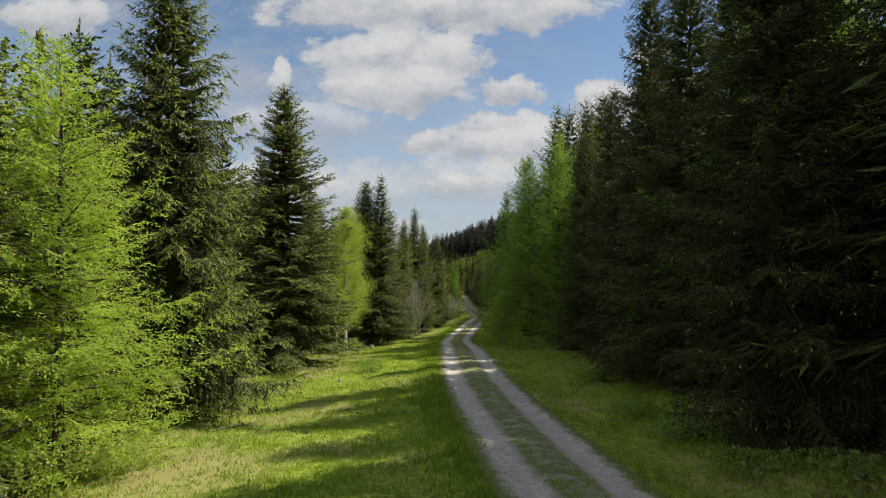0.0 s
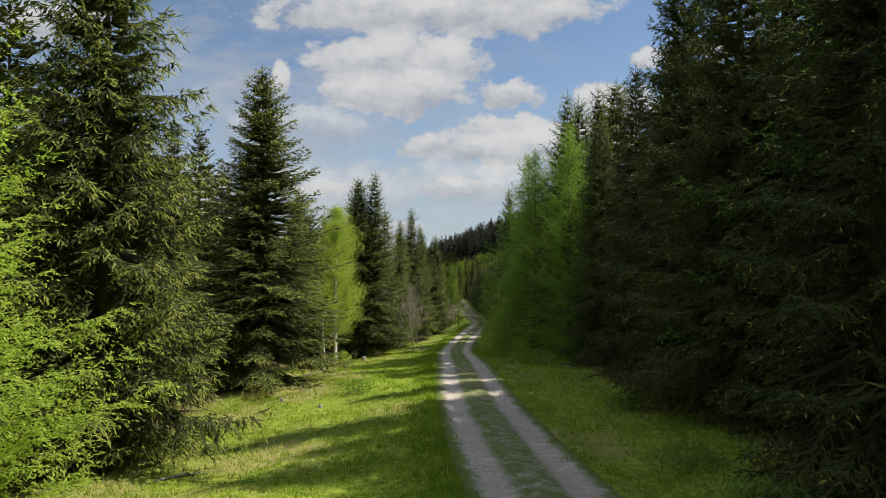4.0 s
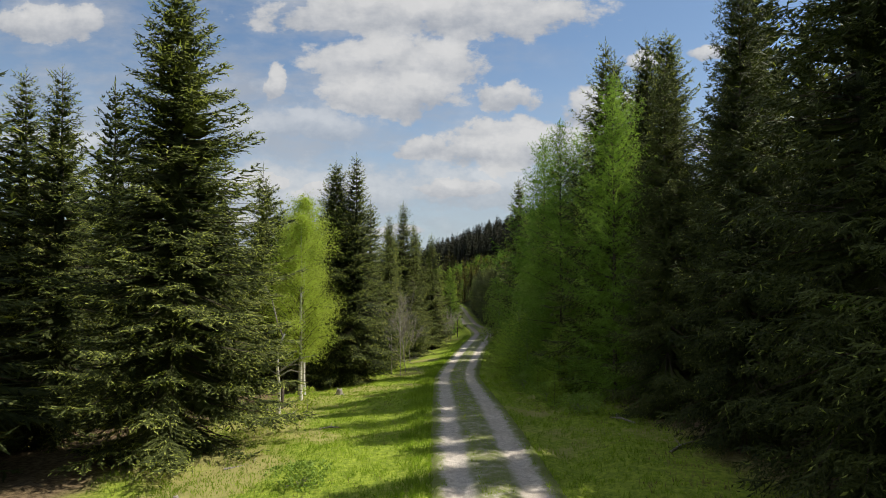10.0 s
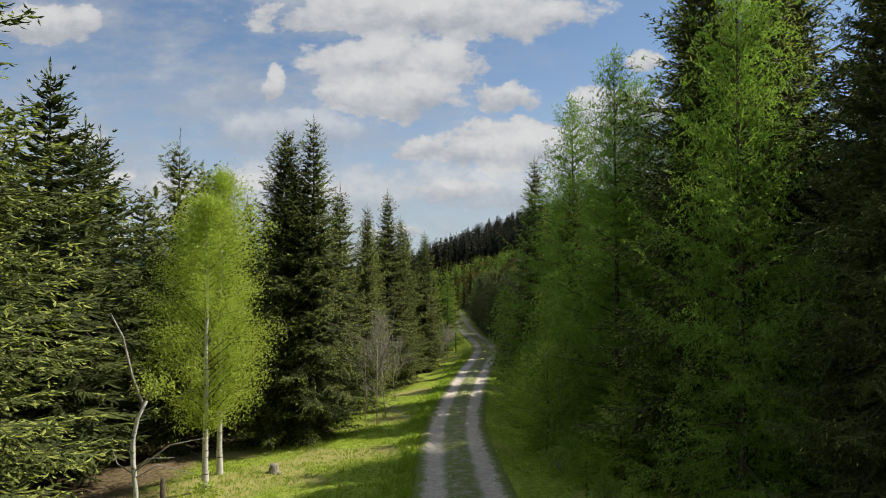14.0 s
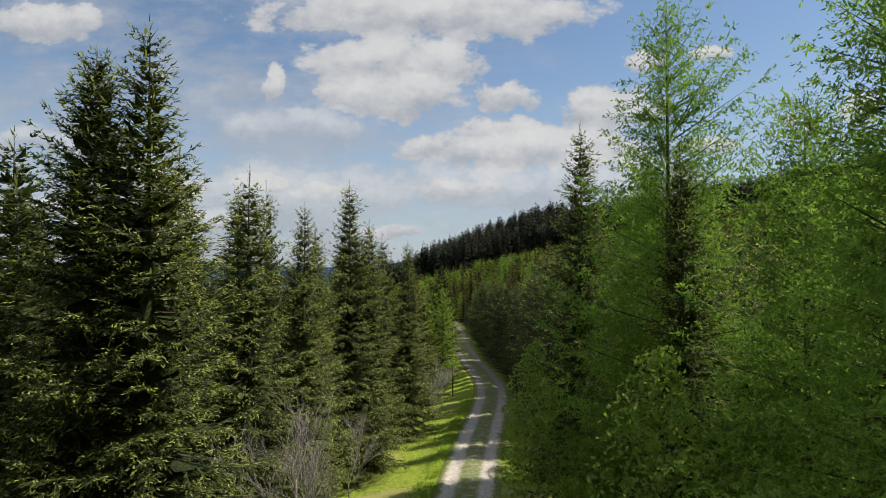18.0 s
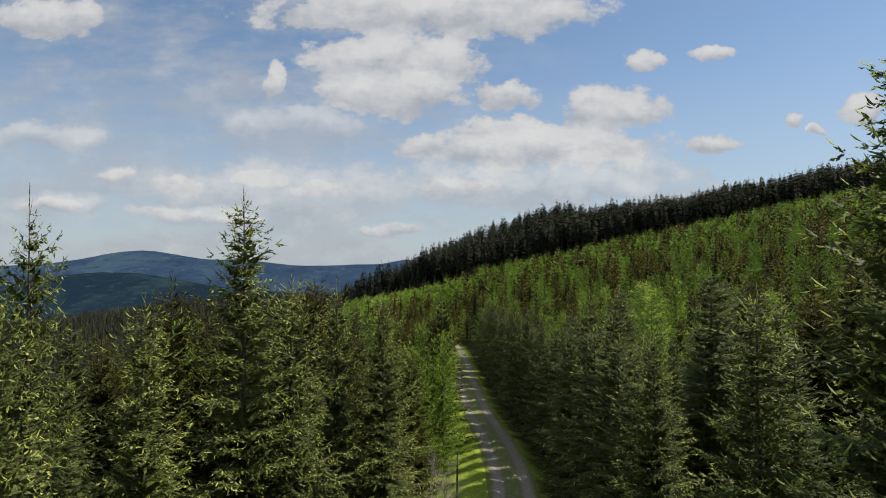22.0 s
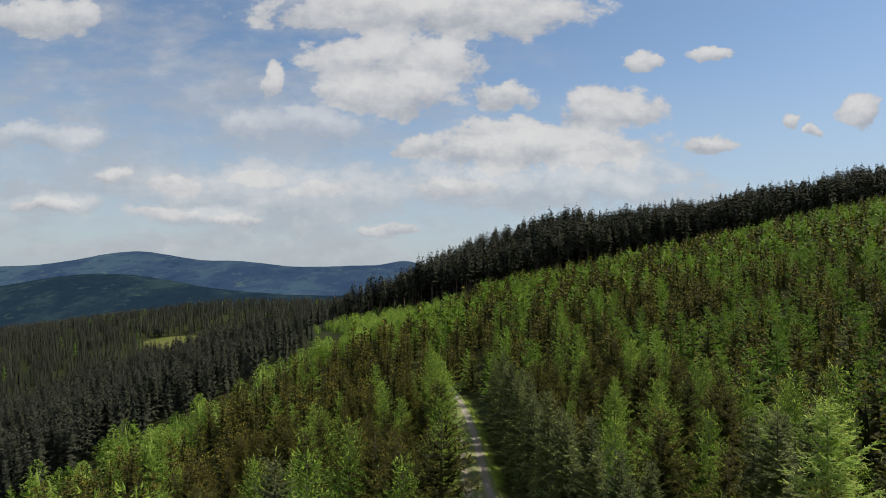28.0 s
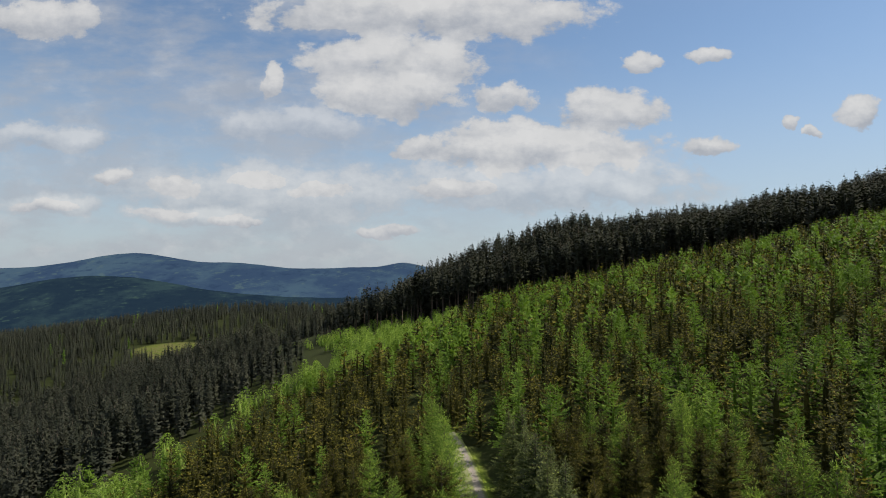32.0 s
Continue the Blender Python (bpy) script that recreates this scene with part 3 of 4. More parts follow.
def plant(kind, x, y, height, wide=1.0, turn=None, note=None):
    """Plants a tree of a kind, scaled to that height. The first of a kind is built, the rest are copies."""
    name, label, category, group, H, build = KINDS[kind]
    s = height / H
    m = Matrix.LocRotScale((x, y, float(ground_z(x, y)) - .05), Euler((0, 0, rng.uniform(0, 6.28) if turn is None else turn)), (s * wide, s * wide, s))
    if kind not in PROTO:
        ob = new(name)
        build(ob)
        PROTO[kind] = tagged(ob, label, category, group)
        ob.matrix_basis = m
    else:
        old = PROTO[kind].scale
        ob = copy_thing(PROTO[kind], m @ Matrix.Diagonal((1 / old[0], 1 / old[1], 1 / old[2], 1)))
    if note:
        ob["label"] = note
    TAKEN.append((x, y))
    return ob


NEEDLES = [SPRUCE, SHOOT, BARK, DRY]


def spruce_build(seed, H, R, radius=.22, mats=NEEDLES, **kw):
    def build(ob):
        part("trunk", stem(seed, H, radius), [BARK], ob)
        part("crown", fir(seed, H, R, **kw), mats, ob)
    return build


def birch_build(seed, H, R):
    def build(ob):
        part("trunk", stem(seed, H, .13, .05, upto=.93), [WHITEBARK], ob, "white birch bark with dark marks")
        part("crown", broadleaf(seed, H, R, .27, 74, 420, .052, .05), [BIRCH, BARK], ob)
    return build


LARCHES = [LARCH, LARCH, BARK, DRY]
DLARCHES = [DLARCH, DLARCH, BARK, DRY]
YLARCHES = [YLARCH, LARCH, BARK, DRY]
YOUNG = [OLIVE, YSHOOT, BARK, DRY]
TALL = "dark green spruce at the forest edge"
KINDS = {
    "comb": ("spruce", "tall spruce with hanging comb-like green branchlets", "spruce", "forest edge trees", 18,
             spruce_build(11, 18, 4.7, low=.03, gap=.5, per=6, inter=.5, step=.2, fine=.075, spray=.25, wide=.05, power=.70, ragged=.18, dry=.15, shoot=.7, droop=1.3, spread=.30, lean=(-24, 34), core=.1)),
    "wide": ("spruce", "broad dark spruce with dense layered branches", "spruce", "forest edge trees", 19,
             spruce_build(12, 19, 4.9, low=.04, gap=.44, per=7, inter=.45, step=.21, fine=.09, spray=.18, wide=.052, power=.74, ragged=.10, shoot=.5, droop=.5, spread=.30, lean=(-22, 32), core=.12, loose=.3)),
    # Almost no pale shoots: the right-hand trees' shade goes into the crown colour.
    "dense": ("spruce", "spruce with closed hanging branches, pale shoots left out for shade", "spruce", "forest edge trees", 19,
             spruce_build(18, 19, 4.9, low=.04, gap=.44, per=7, inter=.45, step=.21, fine=.09, spray=.18, wide=.052, power=.74, ragged=.10, shoot=.05, droop=.8, spread=.30, lean=(-22, 32), core=.12, loose=.3, under=.7)),
    "slim": ("spruce", "slender dark spruce with a pointed ragged top", "spruce", "forest edge trees", 18,
             spruce_build(13, 18, 3.7, low=.05, gap=.46, per=6, inter=.5, step=.23, fine=.10, spray=.165, wide=.05, power=.80, ragged=.2, dry=.1, shoot=.5, droop=.6, spread=.33, core=.12, leader=.9, lean=(-22, 34), loose=.3)),
    "ragged": ("spruce", "ragged dark spruce with uneven branches and a long leader", "spruce", "forest edge trees", 18,
               spruce_build(17, 18, 3.7, low=.06, gap=.52, per=5, inter=.6, step=.23, fine=.10, spray=.18, wide=.05, power=.78, ragged=.28, dry=.2, shoot=.52, droop=.8, spread=.33, core=.12, leader=1.2, lean=(-24, 36), loose=.3)),
    # Few pale shoots here too, putting the forest's shade into the crown.
    "inner": ("spruce", "dark spruce standing in the closed forest", "spruce", "forest trees", 18,
              spruce_build(14, 18, 3.9, low=.05, gap=.55, per=6, inter=.5, detail=1, step=.24, wide=.11, power=.78, ragged=.24, shoot=.05, droop=.7, spread=.34, core=.14, leader=1.0, loose=.4, lean=(-24, 34))),
    "larch": ("larch", "light green feathery larch in fresh spring needles", "larch", "larches", 18,
              spruce_build(21, 18, 5.0, .19, LARCHES, low=.04, gap=.56, per=5, inter=.8, step=.22, fine=.085, spray=.15, wide=.055, power=.70, ragged=.34, shoot=.5, droop=.75, spread=.36, core=0, lean=(-6, 38), sag=.15, tipup=.2, loose=.75, hollow=.15, leader=.7, under=.16)),
    "dlarch": ("larch", "feathery larch at the forest edge, some shade in its deep green", "larch", "larches", 18,
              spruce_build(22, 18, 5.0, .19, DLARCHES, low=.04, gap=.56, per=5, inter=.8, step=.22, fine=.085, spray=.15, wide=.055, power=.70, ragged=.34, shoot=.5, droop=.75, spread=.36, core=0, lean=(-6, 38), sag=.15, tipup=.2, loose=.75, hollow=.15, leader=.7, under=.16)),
    "birch": ("birch", "bright green birch with a slim white trunk", "birch", "birches", 14, birch_build(31, 14, 2.6)),
    "young": ("young_spruce", "olive green young spruce with pale shoots", "spruce", "plantation trees", 8,
              spruce_build(41, 8, 2.1, .09, YOUNG, low=.05, gap=.38, per=6, inter=.5, step=.18, fine=.10, spray=.14, wide=.04, power=.74, ragged=.2, shoot=.4, droop=.3, spread=.34, core=.14, lean=(-12, 42), leader=.5, loose=.4, hollow=.25)),
    "young2": ("young_spruce", "olive green young spruce with a long leader", "spruce", "plantation trees", 9,
               spruce_build(42, 9, 2.0, .09, YOUNG, low=.05, gap=.42, per=5, inter=.6, step=.18, fine=.10, spray=.15, wide=.04, power=.8, ragged=.26, shoot=.34, droop=.4, spread=.34, core=.14, lean=(-14, 44), leader=.9, loose=.4, hollow=.25)),
    # Bright LARCH needles stand in for the sun this edge growth gets.
    "edgelarch": ("young_larch", "small bright green larch at the track edge", "larch", "larches", 8,
                  spruce_build(44, 8, 2.3, .08, LARCHES, low=.04, gap=.42, per=5, inter=.8, step=.2, fine=.10, spray=.15, wide=.055, power=.75, ragged=.32, shoot=.4, droop=.5, spread=.40, core=0, lean=(-2, 40), sag=.1, tipup=.2, loose=.75, under=.2)),
    "pale": ("spruce", "pale green spruce covered in new shoots", "spruce", "plantation trees", 12,
             spruce_build(45, 12, 2.7, .12, [SHRUB, SHOOT, BARK, DRY], low=.05, gap=.55, per=6, inter=.5, step=.24, fine=.16, spray=.3, wide=.08, power=.72, ragged=.3, shoot=.35, droop=.5, spread=.4, core=.1)),
    "younglarch": ("young_larch", "fresh green young larch among spruces", "larch", "plantation trees", 8,
                   spruce_build(43, 8, 2.0, .08, YLARCHES, low=.05, gap=.40, per=6, inter=.6, step=.19, fine=.12, spray=.14, wide=.045, power=.75, ragged=.28, shoot=.3, droop=.25, spread=.38, core=0, lean=(0, 48), leader=.5, loose=.6, hollow=.2, under=.4)),
}

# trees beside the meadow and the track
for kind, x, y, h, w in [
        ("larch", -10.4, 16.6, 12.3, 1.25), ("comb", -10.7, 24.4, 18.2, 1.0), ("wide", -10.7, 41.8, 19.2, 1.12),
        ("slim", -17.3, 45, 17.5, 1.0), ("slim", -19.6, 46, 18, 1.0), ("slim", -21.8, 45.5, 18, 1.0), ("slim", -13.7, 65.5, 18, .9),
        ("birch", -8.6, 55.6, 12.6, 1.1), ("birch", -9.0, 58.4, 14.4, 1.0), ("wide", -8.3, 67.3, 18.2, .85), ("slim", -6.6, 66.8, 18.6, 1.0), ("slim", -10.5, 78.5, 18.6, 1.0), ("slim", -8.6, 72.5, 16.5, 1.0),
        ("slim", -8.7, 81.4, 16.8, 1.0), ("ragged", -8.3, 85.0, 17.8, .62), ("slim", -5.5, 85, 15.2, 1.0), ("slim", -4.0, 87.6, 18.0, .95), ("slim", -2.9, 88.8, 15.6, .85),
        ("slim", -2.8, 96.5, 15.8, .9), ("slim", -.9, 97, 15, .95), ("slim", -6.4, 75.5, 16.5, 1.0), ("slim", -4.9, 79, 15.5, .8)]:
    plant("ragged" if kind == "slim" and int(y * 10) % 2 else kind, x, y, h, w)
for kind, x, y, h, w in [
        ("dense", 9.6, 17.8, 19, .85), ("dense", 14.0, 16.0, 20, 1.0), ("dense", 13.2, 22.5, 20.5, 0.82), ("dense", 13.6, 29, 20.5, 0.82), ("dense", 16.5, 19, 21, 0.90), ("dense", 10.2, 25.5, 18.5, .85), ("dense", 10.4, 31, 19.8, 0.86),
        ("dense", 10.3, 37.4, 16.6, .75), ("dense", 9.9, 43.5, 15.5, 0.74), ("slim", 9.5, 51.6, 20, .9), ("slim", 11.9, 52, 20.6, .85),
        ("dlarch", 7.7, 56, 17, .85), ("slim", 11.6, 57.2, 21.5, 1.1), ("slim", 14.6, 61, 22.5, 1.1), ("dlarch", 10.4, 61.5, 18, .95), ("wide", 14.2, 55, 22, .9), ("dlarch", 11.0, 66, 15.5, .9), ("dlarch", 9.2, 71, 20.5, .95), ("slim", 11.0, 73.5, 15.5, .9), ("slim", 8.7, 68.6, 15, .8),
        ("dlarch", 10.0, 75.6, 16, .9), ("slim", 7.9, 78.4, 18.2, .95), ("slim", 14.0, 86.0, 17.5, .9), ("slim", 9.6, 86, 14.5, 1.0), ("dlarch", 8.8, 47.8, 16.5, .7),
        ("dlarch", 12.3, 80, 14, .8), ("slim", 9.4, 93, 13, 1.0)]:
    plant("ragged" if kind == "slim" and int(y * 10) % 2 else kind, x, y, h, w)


def scatter(x0, x1, y0, y1, gap, keep):
    """Jittered rows of places, away from trees that already stand."""
    spots = []
    for gx in np.arange(x0, x1, gap):
        for gy in np.arange(y0, y1, gap):
            x, y = gx + rng.uniform(-.38, .38) * gap, gy + rng.uniform(-.38, .38) * gap
            if keep(x, y) and all((x - a) ** 2 + (y - b) ** 2 > (gap * .62) ** 2 for a, b in TAKEN):
                spots.append((x, y))
    return spots


def tall_height(y):
    return np.interp(y, [75, 92, 112, 130], [18.5, 15, 11, 8.5]) * rng.uniform(.86, 1.08)


deep = []
for x, y in scatter(-48, -11.5, -14, 104, 4.3, lambda x, y: x < -12.5 + 6.5 * ease(y, 66, 84) - 4.5 * (ease(y, 20, 26) - ease(y, 60, 64))):
    if x > -20:
        plant("inner", x, y, tall_height(y), rng.uniform(.85, 1.15))
    else:
        deep.append((x, y, tall_height(y)))
for x, y in scatter(9.5, 50, -14, 104, 4.3, lambda x, y: x - road_x(y) > 9.4 - 4 * ease(y, 80, 100)):
    if x < 18.5:
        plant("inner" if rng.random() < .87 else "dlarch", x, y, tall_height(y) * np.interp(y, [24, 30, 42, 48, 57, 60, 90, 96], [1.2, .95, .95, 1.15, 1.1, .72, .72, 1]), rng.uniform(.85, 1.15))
    else:
        deep.append((x, y, tall_height(y) * np.interp(y, [44, 58, 62, 90, 98], [1.2, 1.1, .75, .8, 1])))

# light growth in front of the right-hand trees
for y in np.arange(53, 97, 3.1):
    if abs(y - 58) > 2.6:
        plant("edgelarch", float(road_x(y)) + rng.uniform(4.4, 5.8), float(y), rng.uniform(1.8, 4.0), 1.3)
for y in (47.8, 50.4, 53, 60.5, 62.5, 65, 68, 71.5):
    plant("edgelarch", float(road_x(y)) + rng.uniform(4.0, 5.0), float(y), rng.uniform(1.0, 2.2) if y < 55 else rng.uniform(3.2, 5.4), 1.4)
plant("pale", 20.0, 127, 13.2)
plant("pale", 26.5, 117, 11.0)

# young plantation beside the lower track
young_far = []
for y in np.arange(97, 186, 2.7):
    plant("inner", float(road_x(y)) + rng.uniform(3.9, 5.2), float(y) + rng.uniform(-.8, .8), np.interp(y, [98, 130, 186], [13, 11.5, 9.5]) * rng.uniform(.85, 1.1), 1.0)
for x, y in scatter(-22, 28, 100, 186, 4.1, lambda x, y: x - road_x(y) > 3.5 or road_x(y) - x > 3.6 + 2.6 * (1 - ease(y, 112, 135))):
    r = x - road_x(y)
    h = np.interp(y, [100, 120, 150, 186], [17.2, 15.6, 11, 8] if r < 0 else [13.5, 12, 9.6, 8]) * rng.uniform(.8, 1.12)
    if abs(x - 1.5) < 5 and y < 130:
        h = min(h, 11.5)
    larch = rng.random() < (.34 if r > 0 else .14)
    if y < 138 and rng.random() < (.45 if r > 0 else (.25 if r < -9 else 0)):
        plant("inner", x, y, h, rng.uniform(.9, 1.1))
    else:
        plant("younglarch" if larch else ("young" if rng.random() < .6 else "young2"), x, y, h, rng.uniform(.85, 1.15) * (8 / h) ** .12)
for x, y, h in [(1.8, 154, 8), (1.9, 159, 9.5), (2.4, 163.5, 10), (2.6, 167, 10), (2.5, 170.5, 10), (2.3, 174.5, 10.5), (2.0, 179, 10), (1.8, 183, 10), (1.0, 187, 10)]:
    plant("younglarch", x, y, h, 1.0)


# ---- woods ----
def grove(name, templates, spots, mats, label, category):
    """One joined mesh of many trees: spots are x, y, height, template."""
    V, F, S, T, n = [], [], [], [], 0
    for x, y, h, k in spots:
        v, f, s, H = templates[k]
        a = rng.uniform(0, 6.28)
        c, d = math.cos(a), math.sin(a)
        sc = h / H
        w = v * [sc * rng.uniform(.85, 1.2), sc, sc]
        w = np.column_stack([w[:, 0] * c - w[:, 1] * d, w[:, 0] * d + w[:, 1] * c, w[:, 2]]) + [x, y, float(ground_z(x, y)) - .1]
        V.append(w)
        F.append(f + n)
        S.append(s)
        T.append(np.full(len(v), rng.uniform(-.5, .5)))
        n += len(v)
    ob = new(name, raw_mesh(name, np.concatenate(V), np.concatenate(F), mats, np.concatenate(S), tint=np.concatenate(T)))
    return tagged(ob, label, category, kind="stuff")


def lod(seed, H, R, slots=(0, 1, 2, 0), bole=.012, **kw):
    """A tree for a grove: crown and stem in one, its needles and shoots put into the grove's slots."""
    v, t, s = fir(seed, H, R, **kw)
    w, u = stem(seed, H, bole * H, sides=3, steps=3)
    v, t, s = join([(v, t, np.array(slots)[s]), (w, u, 2)])
    return v, t, s, H


GROVE = [OLIVE, YSHOOT, BARK, YLARCH, PINE, FARBIRCH]
mid = [lod(61, 18, 3.8, low=.1, gap=1.3, per=5, inter=.2, detail=1, step=1.2, wide=.6, leader=1.0)]
tagged(grove("forest", mid, [(x, y, h, 0) for x, y, h in deep], NEEDLES, "closed dark spruce forest behind the forest edge", "forest"))

LIGHT = (3, 3, 2, 3)
near = [lod(71, 8, 2.3, gap=.8, per=5, inter=.2, detail=1, step=.6, wide=.30, power=.78, ragged=.25, shoot=.3, spread=.42, core=.2, lean=(-10, 48), leader=.7),
        lod(72, 9, 2.2, gap=.85, per=5, inter=.2, detail=1, step=.6, wide=.30, power=.82, ragged=.3, shoot=.15, spread=.42, core=.2, lean=(-14, 50), leader=1.0),
        lod(73, 8, 2.3, LIGHT, gap=.8, per=5, inter=.4, detail=1, step=.55, wide=.28, power=.78, ragged=.3, spread=.45, core=.1, lean=(0, 48), leader=.7, loose=.5, under=.7)]
far = [lod(81, 8, 2.5, gap=.95, per=6, inter=0, detail=0, power=.85, ragged=.25, shoot=.3, core=.22, lean=(-14, 45), leader=1.0),
       lod(82, 8.5, 2.3, gap=1.0, per=6, inter=0, detail=0, power=.9, ragged=.28, shoot=.12, core=.22, lean=(-16, 45), leader=1.2),
       lod(83, 8, 2.5, LIGHT, gap=.95, per=6, inter=0, detail=0, power=.85, ragged=.3, core=.15, lean=(0, 45), leader=1.0)]


def plantation_spots(x0, x1, y0, y1, gap, keep, share):
    out = []
    for gx in np.arange(x0, x1, gap):
        for gy in np.arange(y0, y1, gap):
            x, y = gx + rng.uniform(-.4, .4) * gap, gy + rng.uniform(-.4, .4) * gap
            if keep(x, y):
                patch = .5 + .5 * math.sin(x * .09 + 2 * math.sin(y * .05)) * math.sin(y * .06 - x * .03)
                k = 2 if rng.random() < share(y) * (.6 + .8 * patch) else int(rng.random() < .4)
                out.append((x, y, rng.uniform(5.4, 9.0), k))
    return out


def left_edge(y):
    return -3 - .505 * (280 - y) if y < 280 else -3 + .42 * (y - 280)


def in_near(x, y):
    return -22 < x < 28 and y < 186


def clear(x, y):
    return abs(x - road_x(y)) > 3.6 - 3.2 * ease(y, 196, 208)


spots = plantation_spots(-90, 90, 100, 240, 3.9, lambda x, y: not in_near(x, y) and clear(x, y) and not (x < 50 and x > 0 and y < 104) and x > left_edge(y) and y + .15 * x < 245,
                         lambda y: .34)
spots = [(x, y, h * (1.25 if y < 118 else 1.0), (k if x > 0 or rng.random() < .3 else k % 2)) for x, y, h, k in spots]
grove("plantation", near, spots, GROVE, "mixed plantation of young spruces and larches on the slope", "plantation")
spots2 = plantation_spots(-60, 240, 60, 352, 3.6, lambda x, y: clear(x, y) and not in_near(x, y) and (y + .15 * x >= 245 or x > 90 or (x > 50 and y < 100)) and x > left_edge(y) and x < 60 + .75 * y,
                          lambda y: .42)
spots2 = [(x, y, h, (k if x > -4 or rng.random() < .25 else k % 2)) for x, y, h, k in spots2]
grove("plantation", far, spots2, GROVE, "fresh green larch plantation on the far slope", "plantation")

NEEDLED = (4, 4, 2, 4)
pines = [lod(91, 20, 3.0, NEEDLED, low=.16, gap=1.1, per=6, inter=0, detail=0, power=.68, ragged=.25, core=.34, lean=(-30, 28), leader=1.2, thick=1.7),
         lod(92, 21, 2.8, NEEDLED, low=.2, gap=1.15, per=6, inter=0, detail=0, power=.72, ragged=.28, core=.34, lean=(-32, 28), leader=1.5, thick=1.7),
         lod(93, 20, 2.7, NEEDLED, low=.42, gap=1.1, per=6, inter=0, detail=0, power=.62, ragged=.3, core=.34, lean=(-30, 28), leader=1.2, thick=1.7)]
old = []
for gx in np.arange(-46, 330, 3.5):
    for row in range(17):
        x, y = gx + rng.uniform(-2.2, 2.2), 356 + row * 5.0 + rng.uniform(-2.2, 2.2) - .03 * gx + 1.3 * max(0, -34 - gx)
        clump = 1.6 * math.sin(x * .13 + 2 * math.sin(y * .07)) + 1.2 * math.sin(x * .31 + y * .2)
        back = row / 16 * np.interp(gx, [-60, -37, -17, 0, 20, 60], [16, 13, 9, 7, 4, 0])
        old.append((x, y, (20.5 - back + clump * .8 + rng.normal(0, 1.2) - .02 * max(0, gx - 60)) * np.interp(gx, [-46, -8], [.58, 1]), 2 if row < 2 else int(rng.random() < .5)))
grove("conifer_forest", pines, old, GROVE, "tall dark conifer forest with bare trunks along the ridge", "forest")

# valley forest to the side, far below
dark = [lod(95, 17, 3.0, NEEDLED, low=.08, gap=1.7, per=5, inter=0, detail=0, power=.8, ragged=.25, core=.34, lean=(-36, 22), leader=1.8, thick=1.9),
        lod(96, 18, 2.8, NEEDLED, low=.10, gap=1.8, per=5, inter=0, detail=0, power=.85, ragged=.3, core=.34, lean=(-38, 22), leader=2.2, thick=1.9)]
dark.append((dark[0][0], dark[0][1], np.where(dark[0][2] == 2, 2, 3), 17))
valley = []
while len(valley) < 8500:
    y = rng.uniform(170, 1000)
    x = rng.uniform(-.80, -.02) * (y - 60)
    if x > -36 and y < 470:
        continue
    if y < 430 and x > (left_edge(y) - 25 if y < 280 else -30 - .42 * (y - 280)):
        continue
    if ((x + 236) / 38) ** 2 + ((y - 690) / 30) ** 2 < 1:
        continue
    valley.append((x, y, rng.uniform(8, 12.5) if y < 330 else rng.uniform(10, 16), 2 if y > 450 and rng.random() < .015 else int(rng.random() < .5) + (3 if y < 400 else 0)))
grove("valley_forest", dark + pines[:2], valley, GROVE, "dark conifer forest in the valley with a small clearing", "forest")

# strip of bright birches below the plantation
leafy = [(*bushy(51, 8, 2.6, 240, .7, low=.08, needle=5, tip=5, rise=.2, bole=.06, core=.4, slim=.5, rounded=True), 8), (*bushy(52, 8, 2.2, 240, .65, low=.1, needle=5, tip=3, rise=.2, bole=.06, core=.4, slim=.5, rounded=True), 8), far[2]]
strip = []
for i in range(900):
    y = 185 + 190 * rng.random() ** 1.5
    x = left_edge(y) if y < 280 else rng.uniform(-3 - .42 * (y - 280), left_edge(y))
    if math.sin(y * .21 + 2 * math.sin(y * .07)) + rng.normal(0, .5) < -.1 - .5 * ease(y, 230, 300):
        continue
    if y < 232 and rng.random() < .62:
        continue
    strip.append((x - 2 - rng.uniform(0, 1) ** 1.4 * np.interp(y, [185, 260, 385], [26, 20, 13]), y, rng.uniform(3.6, 6.6) * np.interp(y, [260, 375], [1, .7]), int(rng.random() * 3)))
grove("birch_strip", leafy, strip, GROVE, "strip of bright green young birches between the woods", "birches")

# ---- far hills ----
# Blue haze is put into the hills' colour, which glows unlit.
HILLS, g = material("hazed_hills_glow")
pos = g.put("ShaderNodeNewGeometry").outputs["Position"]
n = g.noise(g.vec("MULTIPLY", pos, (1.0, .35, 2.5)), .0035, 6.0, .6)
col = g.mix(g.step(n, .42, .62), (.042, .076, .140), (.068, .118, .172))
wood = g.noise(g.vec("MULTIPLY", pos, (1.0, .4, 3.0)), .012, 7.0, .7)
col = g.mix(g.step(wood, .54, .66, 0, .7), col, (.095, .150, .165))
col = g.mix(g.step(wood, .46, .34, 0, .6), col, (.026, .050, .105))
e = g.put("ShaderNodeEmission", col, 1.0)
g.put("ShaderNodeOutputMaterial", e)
# Nearer hill likewise: haze tint in a colour that glows by itself.
NEARHILL, g = material("hazed_wooded_hill_glow")
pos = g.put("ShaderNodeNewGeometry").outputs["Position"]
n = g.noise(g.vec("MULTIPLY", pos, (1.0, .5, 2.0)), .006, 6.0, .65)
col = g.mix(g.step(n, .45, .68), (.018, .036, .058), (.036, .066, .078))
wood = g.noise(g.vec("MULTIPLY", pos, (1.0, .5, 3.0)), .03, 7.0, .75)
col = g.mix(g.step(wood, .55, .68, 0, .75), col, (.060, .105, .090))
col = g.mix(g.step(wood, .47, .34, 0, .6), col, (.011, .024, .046))
